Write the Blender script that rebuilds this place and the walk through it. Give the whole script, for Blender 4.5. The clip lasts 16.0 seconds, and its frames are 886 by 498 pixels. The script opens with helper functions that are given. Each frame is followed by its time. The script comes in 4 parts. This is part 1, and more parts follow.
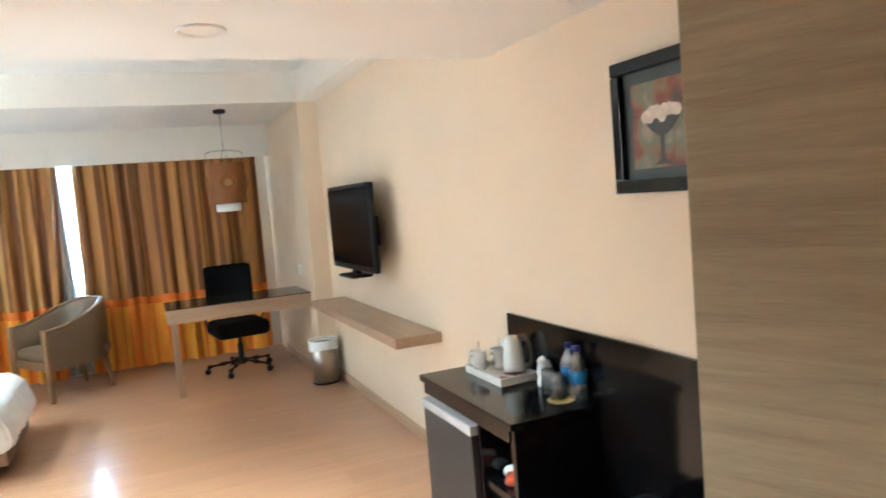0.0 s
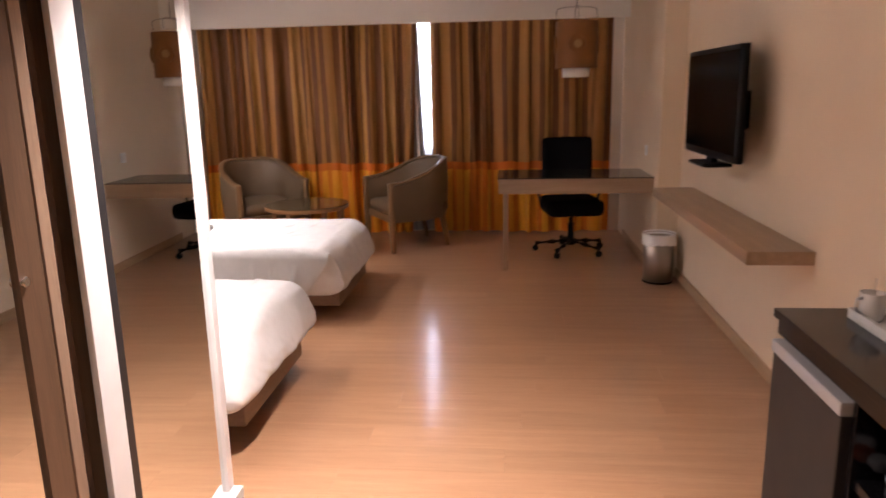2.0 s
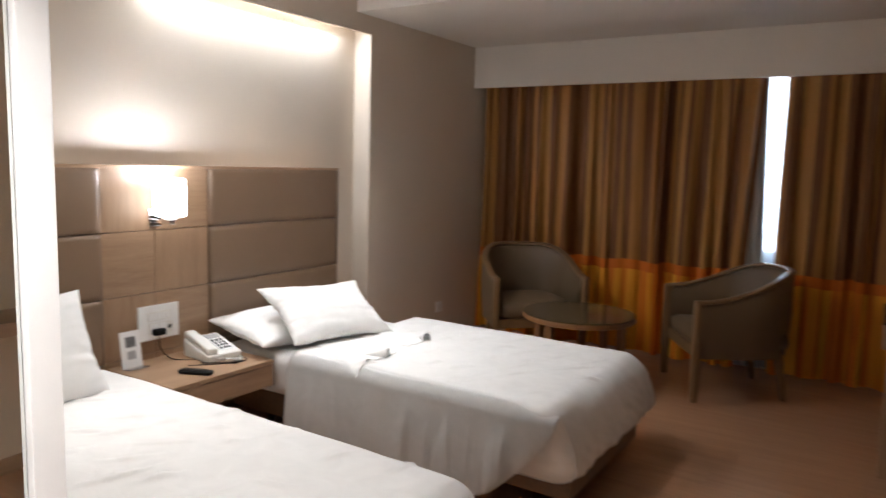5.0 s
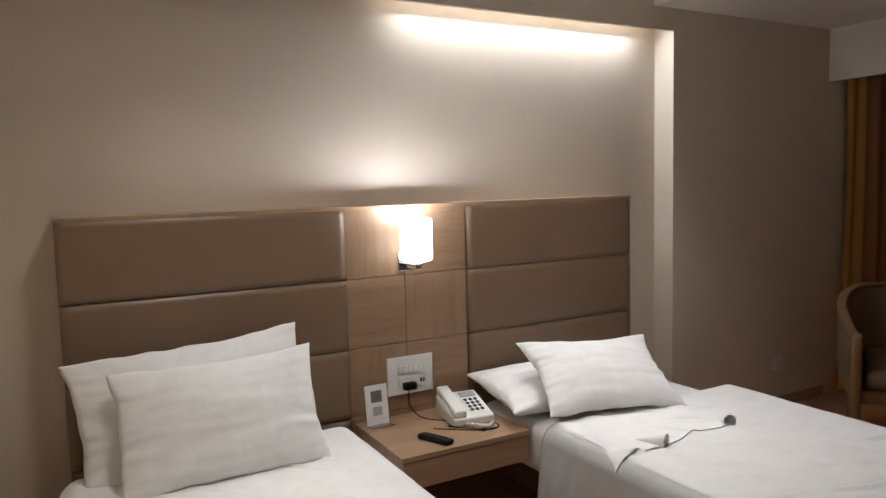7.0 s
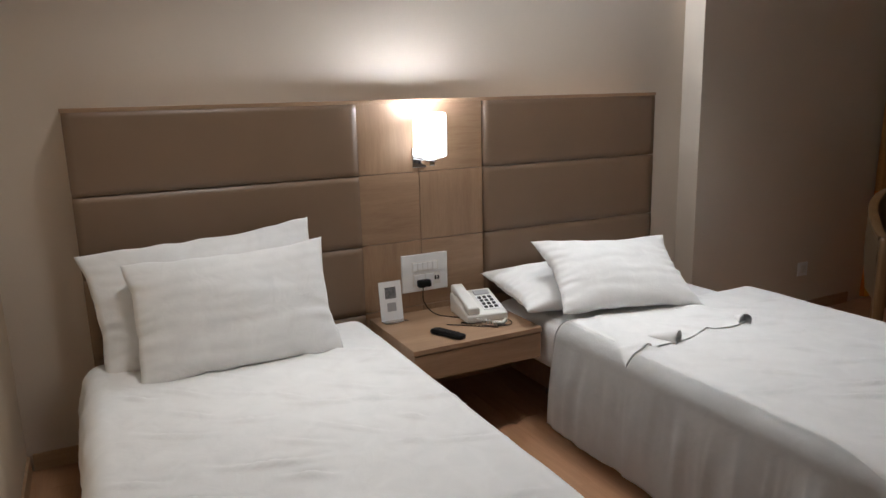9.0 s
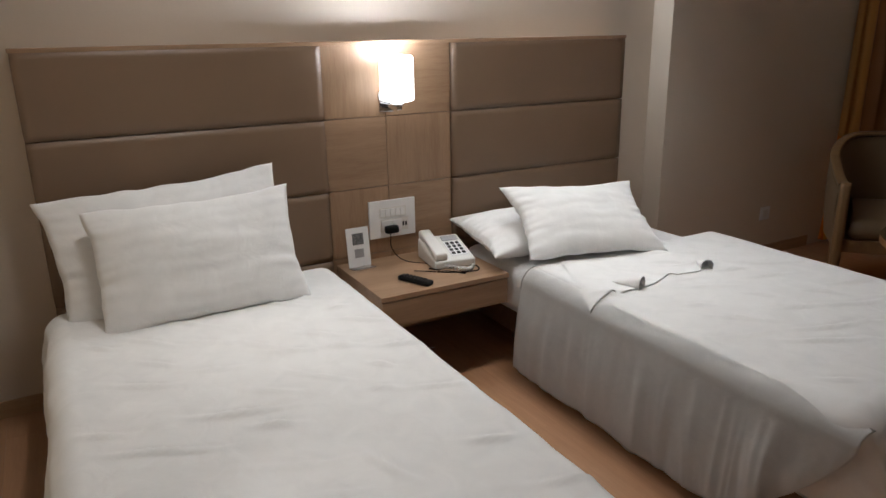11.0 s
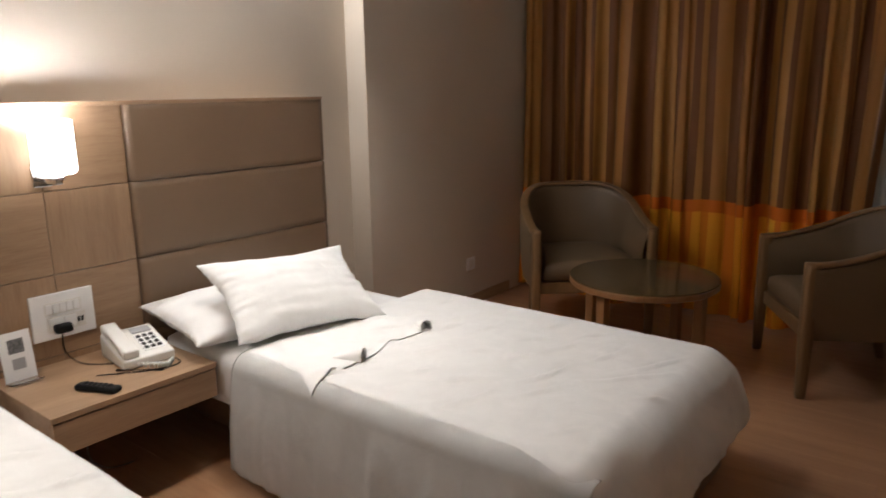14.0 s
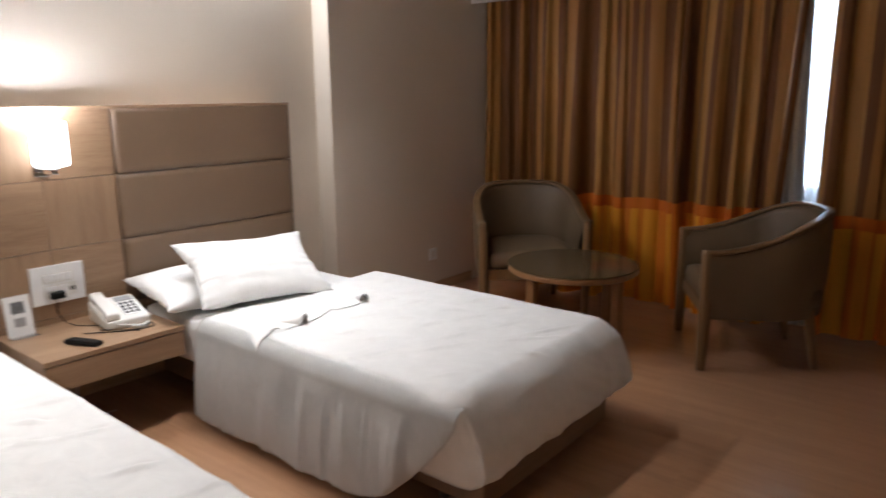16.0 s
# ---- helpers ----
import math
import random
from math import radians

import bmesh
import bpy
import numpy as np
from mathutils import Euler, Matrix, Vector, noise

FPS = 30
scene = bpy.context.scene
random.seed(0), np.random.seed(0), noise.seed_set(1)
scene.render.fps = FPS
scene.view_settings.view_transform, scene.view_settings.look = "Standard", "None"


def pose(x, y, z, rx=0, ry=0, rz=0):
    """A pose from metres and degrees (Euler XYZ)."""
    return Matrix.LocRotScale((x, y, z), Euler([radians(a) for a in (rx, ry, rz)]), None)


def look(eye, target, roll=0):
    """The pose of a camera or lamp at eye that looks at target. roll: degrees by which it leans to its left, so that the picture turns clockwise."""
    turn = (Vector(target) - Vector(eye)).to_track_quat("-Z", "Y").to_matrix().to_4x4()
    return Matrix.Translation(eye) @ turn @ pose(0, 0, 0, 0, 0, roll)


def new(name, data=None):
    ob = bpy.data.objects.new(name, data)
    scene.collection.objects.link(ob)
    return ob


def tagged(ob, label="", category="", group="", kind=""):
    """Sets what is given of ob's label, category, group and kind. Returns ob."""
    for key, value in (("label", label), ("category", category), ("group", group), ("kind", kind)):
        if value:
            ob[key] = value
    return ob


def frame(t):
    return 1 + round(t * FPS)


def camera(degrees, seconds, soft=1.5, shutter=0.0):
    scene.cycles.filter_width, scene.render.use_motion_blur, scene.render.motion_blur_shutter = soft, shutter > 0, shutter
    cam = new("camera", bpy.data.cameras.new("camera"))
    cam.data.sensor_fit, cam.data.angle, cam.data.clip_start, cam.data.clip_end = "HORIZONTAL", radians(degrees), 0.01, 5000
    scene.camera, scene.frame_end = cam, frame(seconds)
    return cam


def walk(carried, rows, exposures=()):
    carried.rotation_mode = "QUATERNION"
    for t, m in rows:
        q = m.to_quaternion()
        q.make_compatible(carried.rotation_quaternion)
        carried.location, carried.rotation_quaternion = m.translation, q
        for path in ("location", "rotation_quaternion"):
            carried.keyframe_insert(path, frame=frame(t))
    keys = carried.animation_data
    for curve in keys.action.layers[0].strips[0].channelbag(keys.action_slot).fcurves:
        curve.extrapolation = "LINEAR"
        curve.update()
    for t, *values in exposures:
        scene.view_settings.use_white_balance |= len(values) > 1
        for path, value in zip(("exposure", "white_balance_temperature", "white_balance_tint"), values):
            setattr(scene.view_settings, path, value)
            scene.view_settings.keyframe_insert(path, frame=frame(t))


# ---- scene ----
cam = camera(64.0, 16.0, 1.5, 0.4)
PATH = [
    (0, (0.522, 0.033, 1.595), (1.301, 1.869, 1.442), -4.7),
    (0.5, (0.55, 0.107, 1.554), (1.096, 2.02, 1.346), -5.2),
    (1, (0.555, 0.253, 1.513), (0.819, 2.221, 1.273), -1.4),
    (1.5, (0.616, 0.477, 1.503), (0.614, 2.451, 1.185), 0.4),
    (2, (0.75, 0.695, 1.514), (0.565, 2.639, 1.078), -1.2),
    (2.5, (0.826, 0.929, 1.484), (0.409, 2.818, 0.977), -0.4),
    (3, (0.793, 1.279, 1.477), (0.464, 3.198, 1.021), 0.3),
    (3.5, (0.873, 1.612, 1.489), (0.545, 3.552, 1.127), 0.5),
    (4, (0.8, 1.968, 1.532), (0.302, 3.861, 1.121), 1.0),
    (4.5, (0.733, 2.269, 1.507), (0.016, 4.115, 1.227), 2.3),
    (5, (0.657, 2.534, 1.509), (-0.406, 4.212, 1.271), 1.6),
    (7.5, (0.456, 3.442, 1.56), (-1.328, 4.318, 1.344), -1.5),
    (8, (0.462, 3.453, 1.535), (-1.333, 4.295, 1.269), -1.7),
    (8.5, (0.462, 3.451, 1.509), (-1.295, 4.337, 1.151), -2.2),
    (9, (0.464, 3.441, 1.472), (-1.29, 4.304, 1.05), -1.5),
    (11.5, (0.454, 3.473, 1.505), (-1.203, 4.406, 0.888), -0.8),
    (12, (0.462, 3.5, 1.509), (-1.147, 4.523, 0.904), -1.4),
    (12.5, (0.435, 3.54, 1.502), (-1.069, 4.689, 0.855), -0.2),
    (13, (0.301, 3.605, 1.535), (-1.09, 4.886, 0.882), 0.5),
    (13.5, (0.186, 3.612, 1.511), (-1.021, 5.075, 0.876), 1.0),
    (14, (0.284, 3.652, 1.485), (-0.925, 5.184, 1.048), -0.8),
    (14.5, (0.485, 3.653, 1.522), (-0.546, 5.324, 1.142), 1.8),
    (15, (0.69, 3.559, 1.477), (-0.305, 5.274, 1.212), 2.5),
    (15.5, (0.766, 3.483, 1.488), (-0.242, 5.174, 1.138), 3.8),
    (16, (0.9, 3.48, 1.504), (-0.34, 4.989, 1.077), -0.4),
]
LIGHT = [
    (0.0, 1.5, 4600, -9), (0.5, 0.78, 4450, 0), (1.0, 0.42, 5200, 15), (1.5, 0.24, 5950, 23), (2.0, 0.12, 6100, 24), (2.5, -0.02, 6100, 21),
    (3.0, -0.13, 6500, 24), (3.5, -0.2, 6100, 19), (4.0, -0.35, 5850, 15), (4.5, -0.5, 5800, 12), (5.0, -0.7, 5650, 9), (7.5, -1.36, 5750, 9), (8.5, -1.36, 5550, 8), (9.0, -1.36, 5550, 8),
    (11.5, -1.4, 5650, 8), (12.5, -1.38, 5700, 9), (13.5, -1.1, 6000, 10), (14.5, -0.85, 6000, 11), (15.5, -0.58, 6150, 12), (16.0, -0.66, 5600, 10),
]
walk(cam, [(t, look(eye, target, roll)) for t, eye, target, roll in PATH], LIGHT)

# ---- world and lights ----
world = bpy.data.worlds.new("sky_world")
scene.world = world
world.use_nodes = True
wn = world.node_tree
sky = wn.nodes.new("ShaderNodeTexSky")
sky.sky_type, sky.sun_disc, sky.sun_elevation, sky.sun_rotation = "NISHITA", False, radians(40), radians(150)
wn.links.new(sky.outputs[0], wn.nodes["Background"].inputs[0])
wn.nodes["Background"].inputs[1].default_value = 0.12


def lamp(name, kind, m, watts, colour, **more):
    data = bpy.data.lights.new(name, kind)
    data.energy, data.color = watts, colour
    for key, value in more.items():
        if key == "size":
            data.size = value
        elif key == "size_y":
            data.shape, data.size_y = "RECTANGLE", value
        elif key == "radius":
            data.shadow_soft_size = value
        elif key == "cone":
            data.spot_size, data.spot_blend = radians(value), 1.0
    ob = new(name, data)
    ob.matrix_world = m
    return ob


WARM = (1.0, 0.89, 0.76)
# daylight of the sky in the window opening
lamp("window_daylight", "AREA", pose(-0.4, 8.62, 1.55, -90, 0, 0), 65, (0.86, 0.93, 1.0), size=3.6, size_y=1.4)
# strip hidden behind the fascia above the bed recess
lamp("cove_light", "AREA", pose(-2.648, 5.62, 2.434, 0, -46, 0), 42, (1.0, 0.97, 0.92), size=0.04, size_y=1.5)
# bulb in the bedside shade
lamp("sconce_bulb", "POINT", pose(-2.44, 4.81, 1.398), 23, (1.0, 0.98, 0.96), radius=0.03)
# downlight in the low entry ceiling; y 0.9 and bed ones are unseen additions
# the last two are fill added to brighten the beds from unseen ceiling
DOWNLIGHTS_AND_FILL = [(0.10, 2.71, 2.205, 400, 110), (0.45, 0.9, 2.205, 70, 120), (-1.75, 4.00, 2.775, 240, 110), (-1.75, 5.55, 2.775, 260, 106)]
for dx, dy, dz, watts, cone in DOWNLIGHTS_AND_FILL:
    lamp("downlight_or_fill_bulb", "SPOT", pose(dx, dy, dz), watts, WARM, radius=0.05 if dz < 2.3 else 0.16, cone=cone)

# ---- mesh helpers ----


def obj(name, bm, material, smooth=False):
    me = bpy.data.meshes.new(name)
    bm.to_mesh(me)
    bm.free()
    if material:
        me.materials.append(material)
    if smooth:
        for p in me.polygons:
            p.use_smooth = True
    return new(name, me)


def part(name, bm, material, parent, label="", smooth=False):
    ob = obj(name, bm, material, smooth)
    ob.parent = parent
    if label:
        ob["label"] = label
    return ob


def thing(name, m, label, category, group="", kind=""):
    ob = new(name)
    ob.empty_display_size = 0.1
    ob.matrix_world = m
    return tagged(ob, label, category, group, kind)


def cube(lo, hi, bevel=0.0, bm=None, segments=2):
    """A box between two corners, with bevelled edges."""
    out = bmesh.new()
    size = [hi[i] - lo[i] for i in range(3)]
    mid = [(hi[i] + lo[i]) / 2 for i in range(3)]
    bmesh.ops.create_cube(out, size=1.0, matrix=Matrix.Translation(mid) @ Matrix.Diagonal((*size, 1)))
    if bevel:
        bmesh.ops.bevel(out, geom=out.edges[:], offset=bevel, segments=segments, affect="EDGES", profile=0.7)
    if bm is None:
        return out
    return join(bm, out)


def join(bm, other, m=None):
    if m is not None:
        bmesh.ops.transform(other, matrix=m, verts=other.verts[:])
    me = bpy.data.meshes.new("tmp")
    other.to_mesh(me)
    other.free()
    bm.from_mesh(me)
    bpy.data.meshes.remove(me)
    return bm


def turned(profile, steps=32, bm=None, m=None):
    """A turned body from (radius, height) pairs."""
    out = bmesh.new()
    rings = []
    for r, z in profile:
        if r < 1e-5:
            rings.append([out.verts.new((0, 0, z))])
        else:
            rings.append([out.verts.new((r * math.cos(2 * math.pi * k / steps), r * math.sin(2 * math.pi * k / steps), z)) for k in range(steps)])
    for a, b in zip(rings, rings[1:]):
        for k in range(steps):
            n = (k + 1) % steps
            if len(a) == 1 and len(b) == 1:
                continue
            if len(a) == 1:
                out.faces.new((a[0], b[n], b[k]))
            elif len(b) == 1:
                out.faces.new((a[k], a[n], b[0]))
            else:
                out.faces.new((a[k], a[n], b[n], b[k]))
    bmesh.ops.recalc_face_normals(out, faces=out.faces[:])
    if m is not None:
        bmesh.ops.transform(out, matrix=m, verts=out.verts[:])
    return out if bm is None else join(bm, out)


def tube(points, radius, steps=8, closed_ends=True):
    """A round bar or cable along points."""
    out = bmesh.new()
    pts = [Vector(p) for p in points]
    rings = []
    side = Vector((0, 0, 1))
    for i, p in enumerate(pts):
        way = (pts[min(i + 1, len(pts) - 1)] - pts[max(i - 1, 0)]).normalized()
        if abs(way.dot(side)) > 0.95:
            side = Vector((1, 0, 0))
        a = way.cross(side).normalized()
        b = way.cross(a).normalized()
        side = b
        rings.append([out.verts.new(p + radius * (math.cos(2 * math.pi * k / steps) * a + math.sin(2 * math.pi * k / steps) * b)) for k in range(steps)])
    for r1, r2 in zip(rings, rings[1:]):
        for k in range(steps):
            out.faces.new((r1[k], r1[(k + 1) % steps], r2[(k + 1) % steps], r2[k]))
    if closed_ends:
        out.faces.new(rings[0][::-1])
        out.faces.new(rings[-1])
    bmesh.ops.recalc_face_normals(out, faces=out.faces[:])
    return out


def smooth_line(points, n=8):
    """A Catmull-Rom line through points."""
    p = [Vector(q) for q in points]
    p = [p[0] * 2 - p[1]] + p + [p[-1] * 2 - p[-2]]
    out = []
    for i in range(1, len(p) - 2):
        for k in range(n):
            t = k / n
            a, b, c, d = p[i - 1], p[i], p[i + 1], p[i + 2]
            out.append(0.5 * ((2 * b) + (c - a) * t + (2 * a - 5 * b + 4 * c - d) * t * t + (3 * b - a - 3 * c + d) * t ** 3))
    out.append(p[-2])
    return out


def soft_box(lo, hi, r, cell=0.06, shape=None):
    """A rounded box with a fine grid; shape(co, normal) moves its points."""
    lo, hi = np.array(lo, float), np.array(hi, float)
    n = [max(2, int(round((hi[i] - lo[i]) / cell))) for i in range(3)]
    out = bmesh.new()
    made = {}

    def vert(i, j, k):
        key = (i, j, k)
        if key not in made:
            p = []
            for a, (idx, cnt) in enumerate(zip(key, n)):
                s = idx / cnt
                e = min(r / (hi[a] - lo[a]) * 0.9, 0.45)
                s = s if cnt < 4 else (s if True else e)
                p.append(lo[a] + s * (hi[a] - lo[a]))
            p = np.array(p)
            q = np.clip(p, lo + r, hi - r)
            d = p - q
            w = np.linalg.norm(d)
            nrm = d / w if w > 1e-9 else np.array((0, 0, 1.0))
            co = q + r * nrm if w > 1e-9 else p
            if shape:
                co = shape(co, nrm)
            made[key] = out.verts.new(co)
        return made[key]

    for a in range(3):
        b, c = [x for x in range(3) if x != a]
        for s in (0, n[a]):
            for i in range(n[b]):
                for j in range(n[c]):
                    q = []
                    for di, dj in ((0, 0), (1, 0), (1, 1), (0, 1)):
                        key = [0, 0, 0]
                        key[a], key[b], key[c] = s, i + di, j + dj
                        q.append(vert(*key))
                    try:
                        out.faces.new(q)
                    except ValueError:
                        pass
    bmesh.ops.recalc_face_normals(out, faces=out.faces[:])
    return out


def sheet(f, nu, nv, thick=0.0, uv=None):
    """A sheet f(u, v), 0..1, with thickness."""
    out = bmesh.new()
    layer = out.loops.layers.uv.new("UVMap") if uv else None
    g = [[out.verts.new(f(i / nu, j / nv)) for j in range(nv + 1)] for i in range(nu + 1)]
    for i in range(nu):
        for j in range(nv):
            face = out.faces.new((g[i][j], g[i + 1][j], g[i + 1][j + 1], g[i][j + 1]))
            if uv:
                for loop, (a, b) in zip(face.loops, ((i, j), (i + 1, j), (i + 1, j + 1), (i, j + 1))):
                    loop[layer].uv = uv(a / nu, b / nv)
    if thick:
        bmesh.ops.solidify(out, geom=out.faces[:], thickness=thick)
        bmesh.ops.recalc_face_normals(out, faces=out.faces[:])
        if out.calc_volume(signed=True) < 0:
            bmesh.ops.reverse_faces(out, faces=out.faces[:])
    return out


def n3(x, y, z, s=1.0):
    return noise.noise(Vector((x * s, y * s, z * s)))


# ---- materials ----


def nodes_of(name):
    m = bpy.data.materials.new(name)
    m.use_nodes = True
    t = m.node_tree
    return m, t, t.nodes["Principled BSDF"]


def node(t, kind, **values):
    n = t.nodes.new(kind)
    for k, v in values.items():
        n.inputs[k.replace("_", " ")].default_value = v
    return n


def coords(t, scale=(1, 1, 1), source="Object"):
    c = t.nodes.new("ShaderNodeTexCoord")
    mp = t.nodes.new("ShaderNodeMapping")
    mp.inputs["Scale"].default_value = scale
    t.links.new(c.outputs[source], mp.inputs[0])
    return mp


def ramp(t, stops, mode="LINEAR"):
    r = t.nodes.new("ShaderNodeValToRGB")
    r.color_ramp.interpolation = mode
    e = r.color_ramp.elements
    while len(e) < len(stops):
        e.new(0.5)
    for el, (pos, col) in zip(e, stops):
        el.position, el.color = pos, (*col, 1)
    return r


def add_bump(t, bsdf, height, strength, distance=0.002):
    b = t.nodes.new("ShaderNodeBump")
    b.inputs["Strength"].default_value, b.inputs["Distance"].default_value = strength, distance
    t.links.new(height, b.inputs["Height"])
    t.links.new(b.outputs[0], bsdf.inputs["Normal"])


def plain(name, col, rough=0.5, metal=0.0, vary=0.06, scale=6.0, grain=250.0, bump=0.1, coat=0.0, spec=0.5):
    """Paint, plastic or metal with slight blotches and a fine grain."""
    m, t, b = nodes_of(name)
    mp = coords(t)
    big = node(t, "ShaderNodeTexNoise", Scale=scale, Detail=4.0)
    fine = node(t, "ShaderNodeTexNoise", Scale=grain, Detail=2.0)
    t.links.new(mp.outputs[0], big.inputs[0]), t.links.new(mp.outputs[0], fine.inputs[0])
    lo, hi = [c * (1 - vary) for c in col], [min(1, c * (1 + vary)) for c in col]
    r = ramp(t, [(0.3, lo), (0.7, hi)])
    t.links.new(big.outputs["Fac"], r.inputs[0])
    t.links.new(r.outputs[0], b.inputs["Base Color"])
    b.inputs["Metallic"].default_value = metal
    b.inputs["Specular IOR Level"].default_value = spec
    rr = node(t, "ShaderNodeMapRange")
    rr.inputs["To Min"].default_value, rr.inputs["To Max"].default_value = max(0.02, rough - 0.06), min(1, rough + 0.06)
    t.links.new(big.outputs["Fac"], rr.inputs["Value"])
    t.links.new(rr.outputs[0], b.inputs["Roughness"])
    b.inputs["Coat Weight"].default_value = coat
    if bump:
        add_bump(t, b, fine.outputs["Fac"], bump, 0.001)
    return m


def wood(name, dark, light, axis=0, rough=0.4, stretch=14.0, scale=5.0, coat=0.0, per_piece=0.0, bump=0.12):
    """Wood or wood-print laminate, its grain along one axis."""
    m, t, b = nodes_of(name)
    s = [stretch] * 3
    s[axis] = 1.0
    mp = coords(t, s)
    if per_piece:
        info = t.nodes.new("ShaderNodeObjectInfo")
        mul = t.nodes.new("ShaderNodeVectorMath")
        mul.operation = "MULTIPLY_ADD"
        mul.inputs[1].default_value = (37, 53, 71)
        t.links.new(info.outputs["Random"], mul.inputs[0])
        t.links.new(mp.outputs[0], mul.inputs[2])
        src = mul.outputs[0]
    else:
        src = mp.outputs[0]
    a = node(t, "ShaderNodeTexNoise", Scale=scale * 0.35, Detail=6.0, Roughness=0.65, Distortion=0.4)
    f = node(t, "ShaderNodeTexNoise", Scale=scale * 3.0, Detail=4.0, Roughness=0.7)
    t.links.new(src, a.inputs[0]), t.links.new(src, f.inputs[0])
    mix = t.nodes.new("ShaderNodeMath")
    mix.operation = "MULTIPLY_ADD"
    mix.inputs[1].default_value = 0.35
    t.links.new(f.outputs["Fac"], mix.inputs[0])
    sc = t.nodes.new("ShaderNodeMath")
    sc.operation = "MULTIPLY"
    sc.inputs[1].default_value = 0.65
    t.links.new(a.outputs["Fac"], sc.inputs[0])
    t.links.new(sc.outputs[0], mix.inputs[2])
    mid = [(x + y) / 2 for x, y in zip(dark, light)]
    r = ramp(t, [(0.34, dark), (0.5, mid), (0.66, light)])
    t.links.new(mix.outputs[0], r.inputs[0])
    out = r.outputs[0]
    if per_piece:
        hsv = t.nodes.new("ShaderNodeHueSaturation")
        mr = node(t, "ShaderNodeMapRange")
        mr.inputs["To Min"].default_value, mr.inputs["To Max"].default_value = 1 - per_piece, 1 + per_piece
        t.links.new(info.outputs["Random"], mr.inputs["Value"])
        t.links.new(mr.outputs[0], hsv.inputs["Value"])
        t.links.new(out, hsv.inputs["Color"])
        out = hsv.outputs[0]
    t.links.new(out, b.inputs["Base Color"])
    b.inputs["Roughness"].default_value = rough
    b.inputs["Coat Weight"].default_value = coat
    b.inputs["Coat Roughness"].default_value = 0.12
    if bump:
        add_bump(t, b, f.outputs["Fac"], bump, 0.0008)
    return m


def cloth(name, col, rough=0.85, weave=700.0, wrinkle=9.0, strength=0.35, sheen=0.2):
    """Woven cloth with a fine weave and soft creases."""
    m, t, b = nodes_of(name)
    mp = coords(t)
    w = node(t, "ShaderNodeTexNoise", Scale=weave, Detail=2.0)
    c = node(t, "ShaderNodeTexNoise", Scale=wrinkle, Detail=5.0, Roughness=0.55, Distortion=0.8)
    t.links.new(mp.outputs[0], w.inputs[0]), t.links.new(mp.outputs[0], c.inputs[0])
    r = ramp(t, [(0.25, [x * 0.94 for x in col]), (0.75, [min(1, x * 1.03) for x in col])])
    t.links.new(c.outputs["Fac"], r.inputs[0])
    t.links.new(r.outputs[0], b.inputs["Base Color"])
    b.inputs["Roughness"].default_value = rough
    b.inputs["Sheen Weight"].default_value = sheen
    mix = t.nodes.new("ShaderNodeMath")
    mix.operation = "MULTIPLY_ADD"
    mix.inputs[1].default_value = 0.08
    t.links.new(w.outputs["Fac"], mix.inputs[0]), t.links.new(c.outputs["Fac"], mix.inputs[2])
    add_bump(t, b, mix.outputs[0], strength, 0.012)
    return m


def curtain_cloth(name):
    """Striped satin curtain cloth with an orange border below."""
    m, t, b = nodes_of(name)
    uv = t.nodes.new("ShaderNodeUVMap")
    sep = t.nodes.new("ShaderNodeSeparateXYZ")
    t.links.new(uv.outputs[0], sep.inputs[0])
    comb = t.nodes.new("ShaderNodeCombineXYZ")
    t.links.new(sep.outputs["X"], comb.inputs["X"])
    big = node(t, "ShaderNodeTexNoise", Scale=2.7, Detail=1.0)
    t.links.new(comb.outputs[0], big.inputs[0])
    up = ramp(t, [(0.0, (0.145, 0.054, 0.013)), (0.40, (0.35, 0.158, 0.038)), (0.49, (0.16, 0.061, 0.014)), (0.56, (0.42, 0.208, 0.052))], "CONSTANT")
    low = ramp(t, [(0.0, (0.60, 0.16, 0.006)), (0.40, (0.74, 0.31, 0.016)), (0.49, (0.64, 0.19, 0.008)), (0.56, (0.80, 0.40, 0.03))], "CONSTANT")
    t.links.new(big.outputs["Fac"], up.inputs[0]), t.links.new(big.outputs["Fac"], low.inputs[0])

    def step(limit):
        s = t.nodes.new("ShaderNodeMath")
        s.operation = "LESS_THAN"
        s.inputs[1].default_value = limit
        t.links.new(sep.outputs["Y"], s.inputs[0])
        return s.outputs[0]

    band = t.nodes.new("ShaderNodeMix")
    band.data_type = "RGBA"
    t.links.new(step(0.77), band.inputs[0])
    t.links.new(up.outputs[0], band.inputs[6])
    band.inputs[7].default_value = (0.58, 0.14, 0.006, 1)
    lower = t.nodes.new("ShaderNodeMix")
    lower.data_type = "RGBA"
    t.links.new(step(0.69), lower.inputs[0])
    t.links.new(band.outputs[2], lower.inputs[6]), t.links.new(low.outputs[0], lower.inputs[7])
    t.links.new(lower.outputs[2], b.inputs["Base Color"])
    b.inputs["Roughness"].default_value = 0.5
    b.inputs["Specular IOR Level"].default_value = 0.3
    fine = node(t, "ShaderNodeTexNoise", Scale=500.0, Detail=2.0)
    mp = coords(t)
    t.links.new(mp.outputs[0], fine.inputs[0])
    add_bump(t, b, fine.outputs["Fac"], 0.2, 0.001)
    return m


def glowing(name, col, power):
    m, t, b = nodes_of(name)
    b.inputs["Base Color"].default_value = (*col, 1)
    b.inputs["Emission Color"].default_value = (*col, 1)
    b.inputs["Emission Strength"].default_value = power
    b.inputs["Roughness"].default_value = 0.4
    return m


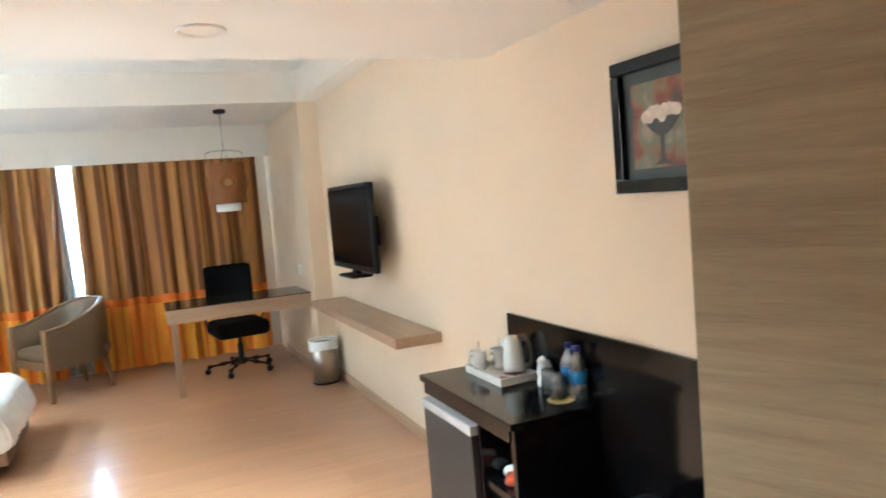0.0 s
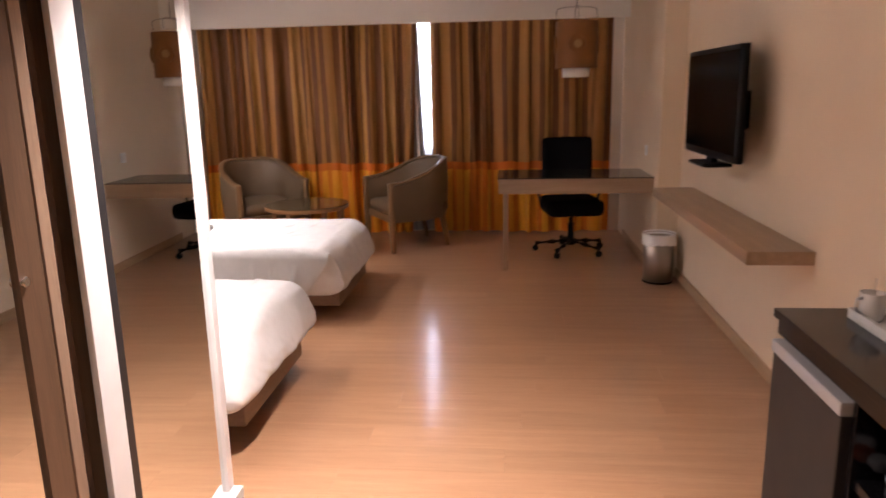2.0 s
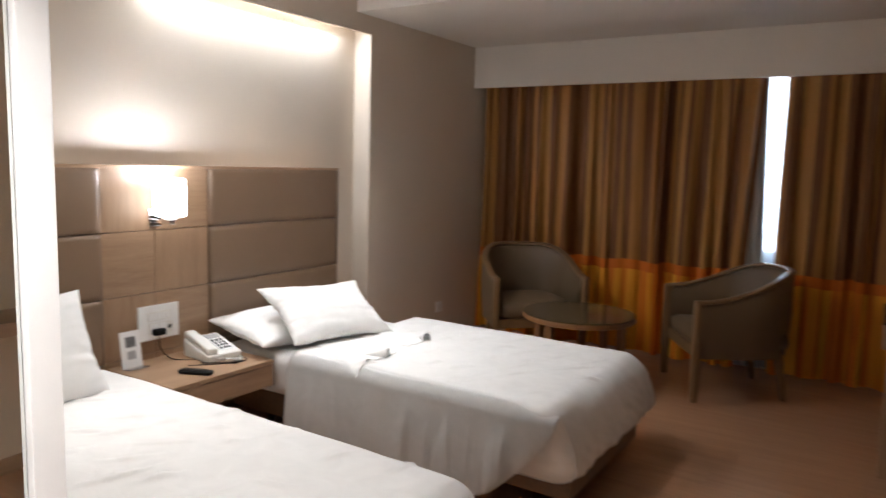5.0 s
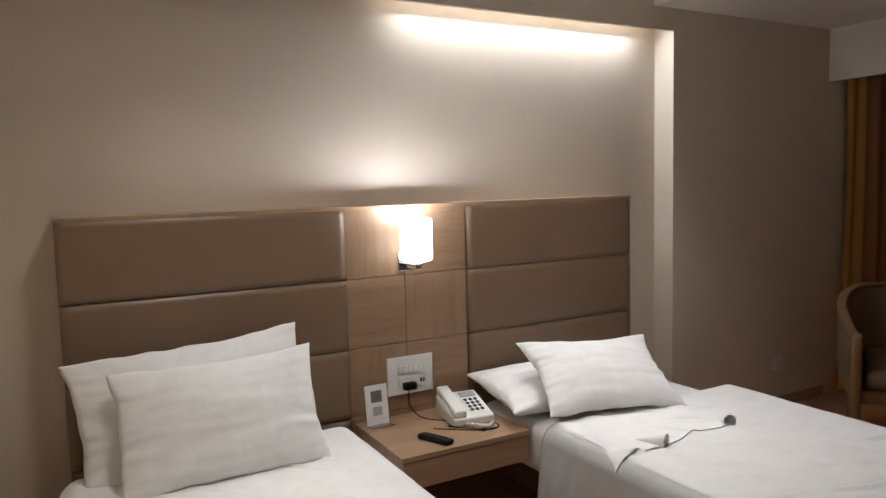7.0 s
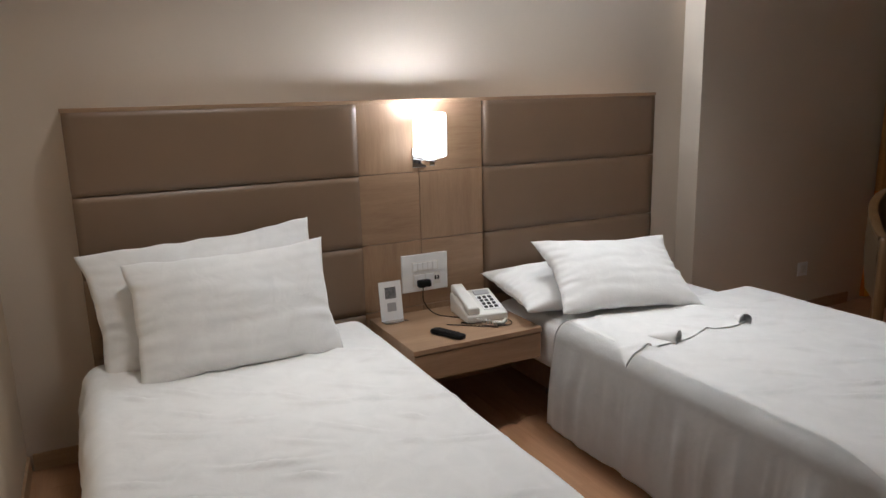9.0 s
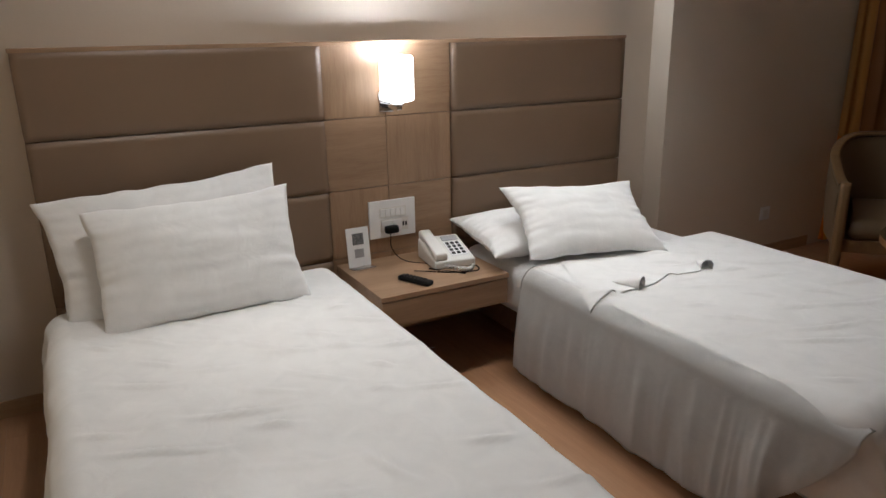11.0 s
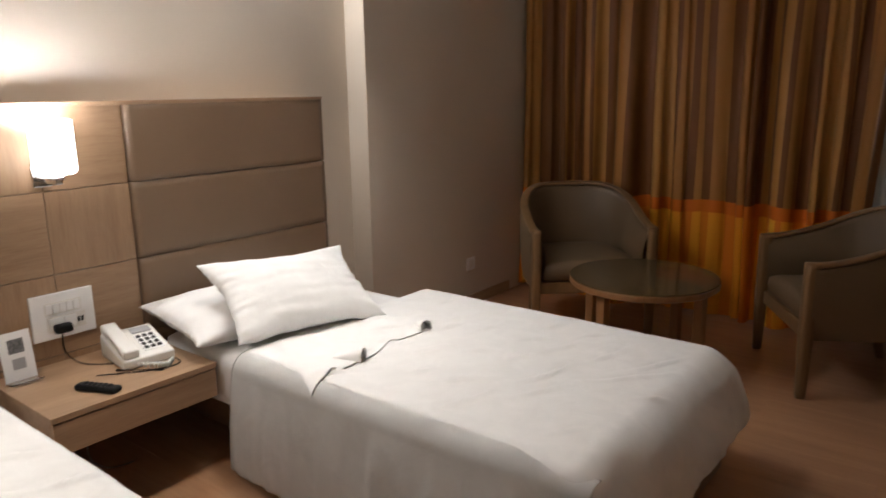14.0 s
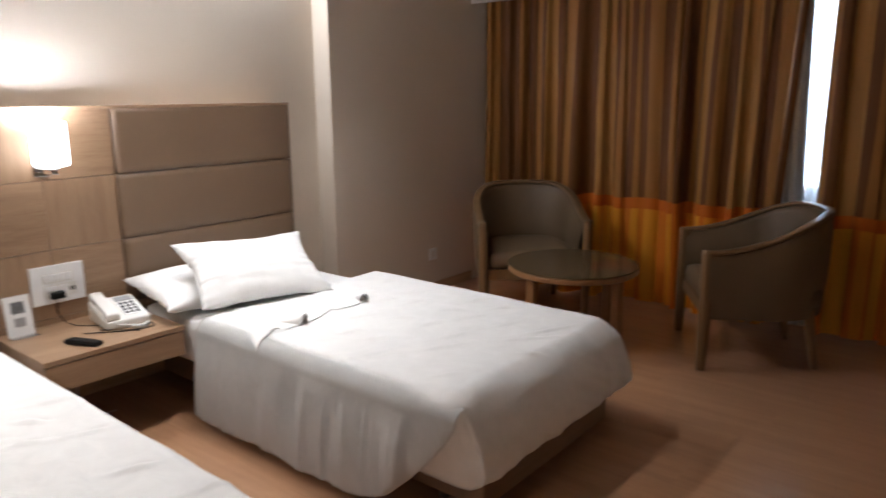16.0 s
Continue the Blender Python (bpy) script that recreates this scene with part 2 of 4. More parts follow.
def glass(name, col=(1, 1, 1), rough=0.02, ior=1.45):
    m, t, b = nodes_of(name)
    b.inputs["Base Color"].default_value = (*col, 1)
    b.inputs["Roughness"].default_value = rough
    b.inputs["Transmission Weight"].default_value = 1.0
    b.inputs["IOR"].default_value = ior
    return m


def clear(name, tint, gloss):
    """Thin clear glass or plastic: see-through, with a gloss on it."""
    m, t, b = nodes_of(name)
    tp = t.nodes.new("ShaderNodeBsdfTransparent")
    tp.inputs[0].default_value = (*tint, 1)
    gl = t.nodes.new("ShaderNodeBsdfGlossy")
    gl.inputs["Roughness"].default_value = 0.06
    fr = t.nodes.new("ShaderNodeFresnel")
    fr.inputs[0].default_value = 1.5
    ad = t.nodes.new("ShaderNodeMath")
    ad.operation = "ADD"
    ad.use_clamp = True
    ad.inputs[1].default_value = gloss
    mx = t.nodes.new("ShaderNodeMixShader")
    t.links.new(fr.outputs[0], ad.inputs[0])
    t.links.new(ad.outputs[0], mx.inputs[0])
    t.links.new(tp.outputs[0], mx.inputs[1]), t.links.new(gl.outputs[0], mx.inputs[2])
    df = t.nodes.new("ShaderNodeBsdfDiffuse")
    df.inputs[0].default_value = (0.8, 0.82, 0.85, 1)
    m2 = t.nodes.new("ShaderNodeMixShader")
    m2.inputs[0].default_value = 0.14
    t.links.new(mx.outputs[0], m2.inputs[1]), t.links.new(df.outputs[0], m2.inputs[2])
    t.links.new(m2.outputs[0], t.nodes["Material Output"].inputs[0])
    return m


CREAM = plain("cream_wall_paint", (0.74, 0.61, 0.45), 0.75, vary=0.03, scale=1.5, grain=90, bump=0.25)
BEIGE = plain("beige_wall_paint", (0.69, 0.60, 0.495), 0.7, vary=0.03, scale=1.5, grain=60, bump=0.3)
OFFWHITE = plain("off_white_paint", (0.78, 0.73, 0.66), 0.75, vary=0.03, scale=1.5, grain=90, bump=0.2)
CEILING = plain("white_ceiling_paint", (0.80, 0.78, 0.75), 0.85, vary=0.02, scale=2, grain=80, bump=0.2)
FLOOR = wood("laminate_floor", (0.375, 0.195, 0.102), (0.485, 0.278, 0.152), 0, 0.3, 16, 4.0, coat=0.5, per_piece=0.05)
JOINT = plain("floor_joint", (0.12, 0.07, 0.04), 0.7)
SKIRT = wood("skirting_wood", (0.38, 0.25, 0.14), (0.5, 0.34, 0.2), 1, 0.45)
OAK_H = wood("oak_veneer_level", (0.27, 0.165, 0.095), (0.40, 0.265, 0.16), 1, 0.4, 12, 5)
OAK_V = wood("oak_veneer_upright", (0.27, 0.165, 0.095), (0.40, 0.265, 0.16), 2, 0.4, 12, 5)
OAK_X = wood("oak_laminate", (0.33, 0.22, 0.13), (0.45, 0.31, 0.2), 0, 0.4, 12, 5)
DOORWOOD = wood("door_laminate", (0.225, 0.17, 0.102), (0.38, 0.30, 0.185), 0, 0.45, 20, 5)
DARKWOOD = wood("dark_wood", (0.09, 0.055, 0.035), (0.16, 0.10, 0.065), 0, 0.4)
BEDWOOD = wood("bed_base_wood", (0.17, 0.105, 0.062), (0.26, 0.165, 0.10), 1, 0.45)
CHAIRWOOD = wood("chair_wood", (0.155, 0.085, 0.036), (0.235, 0.135, 0.058), 2, 0.35, 12, 6, coat=0.2)
TABLEWOOD = wood("table_wood", (0.23, 0.105, 0.038), (0.33, 0.17, 0.068), 2, 0.35, 12, 6, coat=0.2)
BLACKWOOD = plain("black_laminate", (0.006, 0.0055, 0.006), 0.12, vary=0.1, scale=5, grain=300, bump=0.02, spec=0.3)
BLACK = plain("black_plastic", (0.005, 0.005, 0.005), 0.5, spec=0.18)
BLACKCLOTH = cloth("black_mesh_cloth", (0.007, 0.007, 0.008), 0.9, strength=0.2, sheen=0.0)
BLACKCLOTH.node_tree.nodes["Principled BSDF"].inputs["Specular IOR Level"].default_value = 0.1
SCREEN = plain("dark_screen", (0.002, 0.002, 0.002), 0.2, bump=0.0, spec=0.05)
CHROME = plain("chrome", (0.75, 0.75, 0.76), 0.12, 1.0, bump=0.0)
STEEL = plain("brushed_steel", (0.42, 0.38, 0.34), 0.38, 1.0, vary=0.02, bump=0.0)
SILVER = plain("silver_plastic", (0.42, 0.42, 0.43), 0.4, 0.3)
GREYDOOR = plain("fridge_grey", (0.022, 0.020, 0.020), 0.45, spec=0.4)
LINEN = cloth("white_linen", (0.83, 0.82, 0.80), 0.85, 700, 11, 0.22)
SHEETING = cloth("white_sheet", (0.80, 0.79, 0.78), 0.85, 700, 14, 0.25)
TOWEL = cloth("white_towel", (0.82, 0.82, 0.81), 0.95, 350, 18, 0.25)
PADDING = plain("taupe_leatherette", (0.205, 0.135, 0.083), 0.42, vary=0.05, scale=3, grain=420, bump=0.3)
TUB = plain("olive_leatherette", (0.148, 0.098, 0.052), 0.5, vary=0.07, scale=4, grain=380, bump=0.3)
WHITEPLASTIC = plain("white_plastic", (0.84, 0.84, 0.83), 0.35)
IVORY = plain("ivory_plastic", (0.76, 0.745, 0.70), 0.4)
CERAMIC = plain("white_ceramic", (0.82, 0.81, 0.79), 0.15, bump=0.0)
WHITEFRAME = plain("white_frame_paint", (0.80, 0.79, 0.78), 0.4)
CURTAIN = curtain_cloth("striped_satin")
AMBER = plain("amber_lamp_shade", (0.20, 0.075, 0.008), 0.55, vary=0.12, scale=8)
SHADE = glowing("lit_opal_glass", (1.0, 0.93, 0.84), 14.0)
LIT = glowing("lit_downlight", (1.0, 0.9, 0.75), 20.0)
GLASS = glass("clear_glass")
MIRROR = plain("mirror_silver", (0.86, 0.88, 0.87), 0.02, 1.0, vary=0.0, bump=0.0)
MIRROR.node_tree.nodes["Principled BSDF"].inputs["Roughness"].default_value = 0.01
for l in list(MIRROR.node_tree.links):
    if l.to_socket.name == "Roughness":
        MIRROR.node_tree.links.remove(l)

# ---- structure ----
XA, XL, XR, XP = -2.70, -2.552, 2.10, 1.93      # alcove back, left wall, right wall, wall beside the window
YW, YV, YB, YC = 8.40, 8.04, 6.42, 3.09        # window wall, curtain pelmet, beam, edge of the low ceiling
ZLOW, ZBEAM, ZHIGH, ZPEL = 2.22, 2.525, 2.79, 2.18
YBACK = -1.3


def built(name, bm, material, label, category, smooth=False):
    return tagged(obj(name, bm, material, smooth), label, category, kind="structure")


built("wall_right", cube((XR, 0.45, -0.1), (XR + 0.15, YB, 3.0)), CREAM, "cream painted wall behind the television", "wall")
built("wall_right_step", cube((XP, YB, -0.1), (XR + 0.15, YW + 0.2, 3.0)), CREAM, "cream painted wall that steps in beside the desk", "wall")
built("wall_left_window", cube((XL - 0.2, 6.575, -0.1), (XL, YW + 0.2, 3.0)), BEIGE, "beige textured wall beside the tub chair", "wall")
built("wall_headboard", cube((XA - 0.12, 3.0, -0.1), (XA, 6.575, 3.0)), BEIGE, "beige wall in the lit recess behind the beds", "wall")
built("wall_above_recess", cube((XL - 0.022, 3.072, 2.40), (XL, 6.574, 3.0)), BEIGE, "beige band above the bed recess", "wall")
built("wall_behind_wardrobe", cube((XA, 2.98, -0.1), (-0.96, 3.07, 3.0)), CREAM, "cream wall at the end of the wardrobe", "wall")
built("wall_bath_end", cube((1.2, 0.33, -0.1), (XR + 0.15, 0.45, 3.0)), CREAM, "plain cream wall beside the entry", "wall")
built("wall_entry_right", cube((1.2, YBACK, -0.1), (1.32, 0.33, 3.0)), CREAM, "plain cream entry wall", "wall")
built("wall_entry_left", cube((-0.42, YBACK, -0.1), (-0.30, 0.57, 3.0)), CREAM, "plain cream entry wall before the wardrobe", "wall")
built("wall_back", cube((-0.42, YBACK - 0.12, -0.1), (1.32, YBACK, 3.0)), CREAM, "plain cream wall behind the entry", "wall")
# window wall in four pieces round the opening
WX0, WX1, WZ0, WZ1 = -2.3, 1.45, 0.86, 2.3
bm = cube((XL, YW, -0.1), (XP, YW + 0.2, WZ0))
cube((XL, YW, WZ1), (XP, YW + 0.2, 3.0), bm=bm)
cube((XL, YW, WZ0), (WX0, YW + 0.2, WZ1), bm=bm)
cube((WX1, YW, WZ0), (XP, YW + 0.2, WZ1), bm=bm)
built("wall_window", bm, OFFWHITE, "off-white wall with the curtained window", "wall")
bm = cube((XL, YV, ZPEL), (XP, YV + 0.04, ZBEAM), 0.003)
built("pelmet", bm, OFFWHITE, "off-white painted pelmet above the curtains", "trim")
bm = cube((-0.5, YBACK, ZLOW), (XR, YC, ZLOW + 0.1))
cube((XA, YC - 0.02, ZHIGH), (XR, YB + 0.2, ZHIGH + 0.1), bm=bm)
cube((-0.5, YC - 0.03, ZLOW + 0.1), (XR, YC - 0.002, ZHIGH), bm=bm)
built("ceiling", bm, CEILING, "white plaster ceiling, low over the entry and raised over the room", "ceiling")
bm = cube((XL, YB, ZBEAM), (XP, YW, ZBEAM + 0.4), 0.004)
built("ceiling_beam", bm, OFFWHITE, "off-white dropped ceiling beam before the window", "ceiling")
built("ceiling_band", cube((XP, YC, ZBEAM), (XR, YB, ZHIGH), 0.003), OFFWHITE, "off-white dropped band along the television wall", "ceiling")
built("skirting_right", cube((XR - 0.012, 3.2, 0), (XR - 0.001, YB - 0.005, 0.075), 0.003), SKIRT, "light wood skirting along the television wall", "baseboard")
built("skirting_step", cube((XP - 0.012, YB, 0), (XP - 0.001, YV, 0.075), 0.003), SKIRT, "light wood skirting beside the desk", "baseboard")
built("skirting_left", cube((XL + 0.001, 6.585, 0), (XL + 0.012, YV, 0.075), 0.003), SKIRT, "wood skirting along the beige wall", "baseboard")
built("skirting_recess", cube((XA + 0.001, 3.09, 0), (XA + 0.012, 6.56, 0.075), 0.003), SKIRT, "wood skirting behind the beds", "baseboard")
built("skirting_wardrobe_end", cube((XA + 0.02, 3.071, 0), (-0.5, 3.083, 0.075), 0.003), SKIRT, "wood skirting at the wardrobe's back", "baseboard")

# window: frame, mullion, panes
win = thing("window_1", pose(0, YW + 0.08, 0), "aluminium framed window behind the curtains", "window", kind="structure")
bm = cube((WX0, -0.03, WZ0), (WX1, 0.03, WZ0 + 0.05), 0.003)
cube((WX0, -0.03, WZ1 - 0.05), (WX1, 0.03, WZ1), 0.003, bm)
for x in (WX0, -1.0, 0.35, WX1 - 0.05):
    cube((x, -0.03, WZ0 + 0.05), (x + 0.05, 0.03, WZ1 - 0.05), 0.003, bm)
part("window_frame", bm, WHITEFRAME, win)
for a, b in ((WX0 + 0.05, -1.0), (-0.95, 0.35), (0.40, WX1 - 0.05)):
    p = part("pane", cube((a, -0.004, WZ0 + 0.05), (b, 0.004, WZ1 - 0.05)), GLASS, win)
    p.visible_shadow = False
part("window_sill", cube((WX0, -0.08, WZ0 - 0.03), (WX1, -0.031, WZ0), 0.004), WHITEFRAME, win)
SKYCARD = glowing("bright_sky", (0.80, 0.90, 1.0), 6.5)
built("backdrop", cube((-6, 9.6, -1), (6, 9.62, 5)), SKYCARD, "bright overcast sky outside the window", "sky")

# ---- curtains ----


def curtain(name, x0, x1, folds, seed, label, slant=0.0):
    rnd = random.Random(seed)
    ph = [rnd.uniform(0, 6.28) for _ in range(6)]
    w = x1 - x0
    z0, z1 = 0.025, 2.30

    # pleats of uneven width
    edges = [0.0]
    while edges[-1] < 1.0:
        edges.append(edges[-1] + rnd.choice((0.45, 0.7, 0.9, 1.3, 1.7)) * rnd.uniform(0.85, 1.15) / folds)
    edges[-1] = 1.0
    depth = [rnd.uniform(0.5, 1.25) for _ in edges]
    drift = [rnd.uniform(-1, 1) for _ in edges]

    def f(u, v):
        z = z0 + v * (z1 - z0)
        uu = min(1.0, max(0.0, u + 0.010 * math.sin(2.6 * v + 5 * u + ph[0]) * (1 - v)))
        k = max(i for i, e in enumerate(edges[:-1]) if e <= uu + 1e-9)
        s = (uu - edges[k]) / max(1e-6, edges[k + 1] - edges[k])
        bell = (0.5 - 0.5 * math.cos(2 * math.pi * s)) ** (0.8 + 0.5 * (depth[k] - 0.5))
        d = depth[k] * (0.085 + 0.045 * (1 - v)) * (0.75 + 0.25 * math.sin(3 * v + ph[1] + k))
        y = -d * bell + 0.018 * math.sin(9 * u + ph[2]) + (0.008 + 0.016 * (1 - v)) * n3(u * w * 14, v * 2.5, seed, 1)
        x = x0 + w * u + 0.022 * drift[k] * (1 - v) * bell + 0.012 * math.sin(4 * math.pi * s)
        x -= slant * (1 - v) * max(0.0, (u - 0.8) / 0.2) ** 2
        return (x, 8.255 + y, z)

    bm = sheet(f, int(folds * 32), 26, 0.0, uv=lambda u, v: (u * w * 1.9 + seed + 0.014 * math.sin(4 * v + 7 * u * w) + 0.01 * n3(u * w * 2, v * 3, seed, 1.0), z0 + v * (z1 - z0) + 0.008 * math.sin(u * 40)))
    ob = obj(name, bm, CURTAIN, True)
    tagged(ob, label, "curtain", "window curtains")
    return ob


left_panel = curtain("curtain", XL + 0.004, -0.190, 13, 3, "brown and gold striped satin curtain with an orange border", 0.10)
LINING = cloth("grey_lining", (0.42, 0.44, 0.47), 0.9, 600, 8, 0.2, 0.0)
part("lining", sheet(lambda u, v: (-0.30 + u * (0.11 + 0.085 * (1 - v) ** 1.2), 8.292 + 0.012 * math.sin(u * 16 + 2 * v), 0.03 + v * 2.26), 40, 16), LINING, left_panel, "pale grey curtain lining turned out at the edge", smooth=True)
curtain("curtain", -0.06, 1.80, 10.5, 11, "brown and gold striped satin curtain with an orange border")
bm = sheet(lambda u, v: (-0.42 + 0.6 * u, 8.345 + 0.02 * math.sin(u * 40) + 0.004 * math.sin(u * 90), 0.03 + v * 2.25), 60, 4)
SHEER, t, b = nodes_of("white_sheer")
b.inputs["Base Color"].default_value = (0.85, 0.88, 0.9, 1)
b.inputs["Roughness"].default_value = 0.8
b.inputs["Transmission Weight"].default_value = 0.0
tr = t.nodes.new("ShaderNodeBsdfTranslucent")
tr.inputs[0].default_value = (0.85, 0.9, 0.95, 1)
tp = t.nodes.new("ShaderNodeBsdfTransparent")
m1 = t.nodes.new("ShaderNodeMixShader")
m2 = t.nodes.new("ShaderNodeMixShader")
m1.inputs[0].default_value, m2.inputs[0].default_value = 0.5, 0.45
t.links.new(b.outputs[0], m1.inputs[1]), t.links.new(tr.outputs[0], m1.inputs[2])
t.links.new(m1.outputs[0], m2.inputs[1]), t.links.new(tp.outputs[0], m2.inputs[2])
t.links.new(m2.outputs[0], t.nodes["Material Output"].inputs[0])
tagged(obj("sheer_curtain", bm, SHEER, True), "thin white sheer curtain behind the gap", "curtain")

# ---- wardrobe with mirror doors ----
ward = thing("wardrobe", pose(0, 0, 0), "built-in wardrobe with mirror doors beside the entry", "wardrobe")
part("carcass", cube((-0.955, 0.58, 0.0), (-0.36, 3.05, 2.215), 0.003), OAK_V, ward, "wood laminate carcass")
part("plinth", cube((-0.359, 0.58, 0.0), (-0.265, 3.075, 0.05), 0.006), WHITEFRAME, ward, "cream plinth")
part("end_panel", cube((-0.955, 3.052, 0.051), (-0.345, 3.069, 2.215), 0.003), WHITEFRAME, ward, "white end panel")
d2 = part("door", cube((-0.022, -0.75, 0.055), (-0.004, -0.002, 2.19), 0.002), WHITEFRAME, ward, "white framed mirror door, slightly ajar")
d2.matrix_local = pose(-0.312, 3.062, 0, 0, 0, 1.3)
part("mirror", cube((-0.003, -0.628, 0.06), (0.0, -0.047, 2.185)), MIRROR, d2, "clear silver mirror")
part("stile", cube((-0.003, -0.045, 0.056), (0.014, 0.0, 2.19), 0.003), WHITEFRAME, d2)
part("stile", cube((-0.003, -0.775, 0.056), (0.012, -0.676, 2.19), 0.004), WHITEFRAME, d2)
part("edge_strip", cube((-0.003, -0.675, 0.056), (0.006, -0.630, 2.19), 0.002), GREYDOOR, d2, "dark grey edge")
d1 = part("door", cube((-0.350, 0.60, 0.052), (-0.332, 2.285, 2.19), 0.002), DARKWOOD, ward, "wood framed mirror door")
part("stile", cube((-0.331, 2.105, 0.053), (-0.318, 2.190, 2.189), 0.002), wood("stile_wood", (0.10, 0.055, 0.03), (0.16, 0.09, 0.05), 2, 0.5), d1, "dark wood stile")
part("bead", cube((-0.331, 2.193, 0.053), (-0.314, 2.233, 2.189), 0.003), wood("bead_wood", (0.26, 0.17, 0.11), (0.36, 0.25, 0.17), 2, 0.5), d1, "pale wood bead")
part("mirror", cube((-0.331, 0.70, 0.06), (-0.328, 2.104, 2.18)), MIRROR, d1, "clear silver mirror")
part("lock", turned([(0, 0), (0.012, 0), (0.012, 0.006), (0.009, 0.009), (0, 0.009)], 16, m=pose(-0.318, 2.118, 1.12, 0, 90, 0)), CHROME, d1, "small chrome lock")

# open wooden door by the entry
leaf = thing("door_1", pose(1.662, 1.262, 0, 0, 0, 0) @ Matrix.Rotation(math.atan2(-0.91, 0.41), 4, "Z"), "open grey-brown laminate door with level grain", "door", kind="structure")
part("leaf", cube((0, -0.04, 0.008), (0.84, 0.0, 2.19), 0.002), DOORWOOD, leaf)
part("handle", tube(smooth_line([(0.76, 0.0, 1.0), (0.76, 0.05, 1.0), (0.66, 0.055, 1.0)], 6), 0.01), CHROME, leaf, "chrome lever handle")

# ---- ceiling fixtures ----


def downlight(x, y, z, r, label, lit=True):
    th = thing("downlight", pose(x, y, z), label, "ceiling light")
    part("trim_ring", turned([(r * 0.8, -0.002), (r, -0.001), (r, -0.008), (r * 0.92, -0.012), (r * 0.8, -0.004)], 32), WHITEFRAME, th, smooth=True)
    part("lens", turned([(0, -0.003), (r * 0.8, -0.003), (r * 0.8, -0.001), (0, -0.001)], 32), LIT if lit else IVORY, th, "glowing lens" if lit else "grey grille")


# only the first fitting is a known lamp; the others are added
for dx, dy, dz, watts, cone in DOWNLIGHTS_AND_FILL:
    downlight(dx, dy, dz + 0.015, 0.055, "small lit downlight in the white entry ceiling, the unseen nearer one added" if dz < 2.3 else "small lit downlight added in the unseen white ceiling over the beds")
downlight(0.785, 2.60, ZLOW, 0.085, "round unlit grey grille in the white entry ceiling", False)

# pendant over the desk
pend = thing("pendant_lamp", pose(1.30, 6.80, 0), "unlit amber drum pendant lamp on a cord above the desk", "pendant lamp")
part("canopy", turned([(0, 2.524), (0.055, 2.524), (0.055, 2.50), (0.045, 2.49), (0, 2.49)], 24), BLACK, pend, smooth=True)
part("cord", tube([(0, 0, 2.49), (0, 0, 2.15)], 0.004), BLACK, pend)
bm = tube(smooth_line([(-0.16, 0, 2.06), (-0.15, 0, 2.14), (0, 0, 2.155), (0.15, 0, 2.14), (0.16, 0, 2.06)], 6), 0.004)
join(bm, tube(smooth_line([(0, -0.16, 2.06), (0, -0.15, 2.14), (0, 0, 2.155), (0, 0.15, 2.14), (0, 0.16, 2.06)], 6), 0.004))
part("hanger", bm, CHROME, pend, "bent wire hanger", smooth=True)
part("shade", turned([(0.167, 1.67), (0.170, 1.67), (0.170, 2.04), (0.167, 2.04), (0.167, 1.67)], 48), AMBER, pend, "amber drum shade", smooth=False)
for a in range(4):
    part("rosette", turned([(0.055, 0), (0.075, 0), (0.075, 0.012), (0.055, 0.012), (0.055, 0)], 24, m=pose(0, 0, 1.86, 0, 0, 90 * a) @ pose(0, -0.164, 0, 90, 0, 0)), AMBER, pend)
    part("opening", turned([(0, 0), (0.032, 0), (0.032, 0.010), (0, 0.010)], 20, m=pose(0, 0, 1.86, 0, 0, 90 * a) @ pose(0, -0.164, 0, 90, 0, 0)), plain("pale_amber", (0.30, 0.17, 0.06), 0.5), pend, "pale amber boss")
part("diffuser", turned([(0.0, 1.60), (0.10, 1.60), (0.11, 1.61), (0.11, 1.69), (0, 1.69)], 28), WHITEPLASTIC, pend, "white inner diffuser", smooth=True)

# ---- headboard with sconce and night table ----
hb = thing("headboard", pose(XA, 0, 0), "taupe padded double headboard with an oak veneer middle", "headboard")
HY = [3.36, 4.513, 5.15, 6.222]
HZ = [0.16, 0.484, 0.806, 1.13, 1.452]
D = -2.53 - XA
part("backing", cube((0.002, HY[0] + 0.004, 0.16), (D - 0.045, HY[3] - 0.004, 1.445), 0.002), OAK_H, hb)
part("top_rail", cube((0.002, HY[0], 1.446), (D, HY[3], 1.462), 0.003), OAK_H, hb, "thin oak top rail")
for y0, y1 in ((HY[0], HY[1]), (HY[2], HY[3])):
    for z0, z1 in zip(HZ, HZ[1:]):
        part("pad", soft_box((D - 0.05, y0 + 0.003, z0 + 0.0004), (D, y1 - 0.003, z1 - 0.0004), 0.007, 0.03), PADDING, hb, "taupe leatherette pad", smooth=True)
ym = 4.81
for i, (z0, z1) in enumerate(zip(HZ, HZ[1:])):
    cells = [(HY[1], HY[2])] if i in () else [(HY[1], ym), (ym, HY[2])]
    for j, (y0, y1) in enumerate(cells):
        part("veneer_square", cube((D - 0.05, y0 + 0.0015, z0 + 0.0015), (D - 0.022, y1 - 0.0015, z1 - 0.0015), 0.0008, segments=1), OAK_V if (i + j) % 2 else OAK_H, hb)
FX = -2.53 - 0.022
sc = thing("wall_lamp", pose(FX, 4.81, 0), "lit opal glass wall lamp on a chrome bracket", "wall lamp")
part("back_plate", cube((0.001, -0.035, 1.15), (0.012, 0.035, 1.24), 0.003), CHROME, sc)
part("arm", cube((0.012, -0.013, 1.168), (0.15, 0.013, 1.188), 0.004), CHROME, sc, "chrome arm")
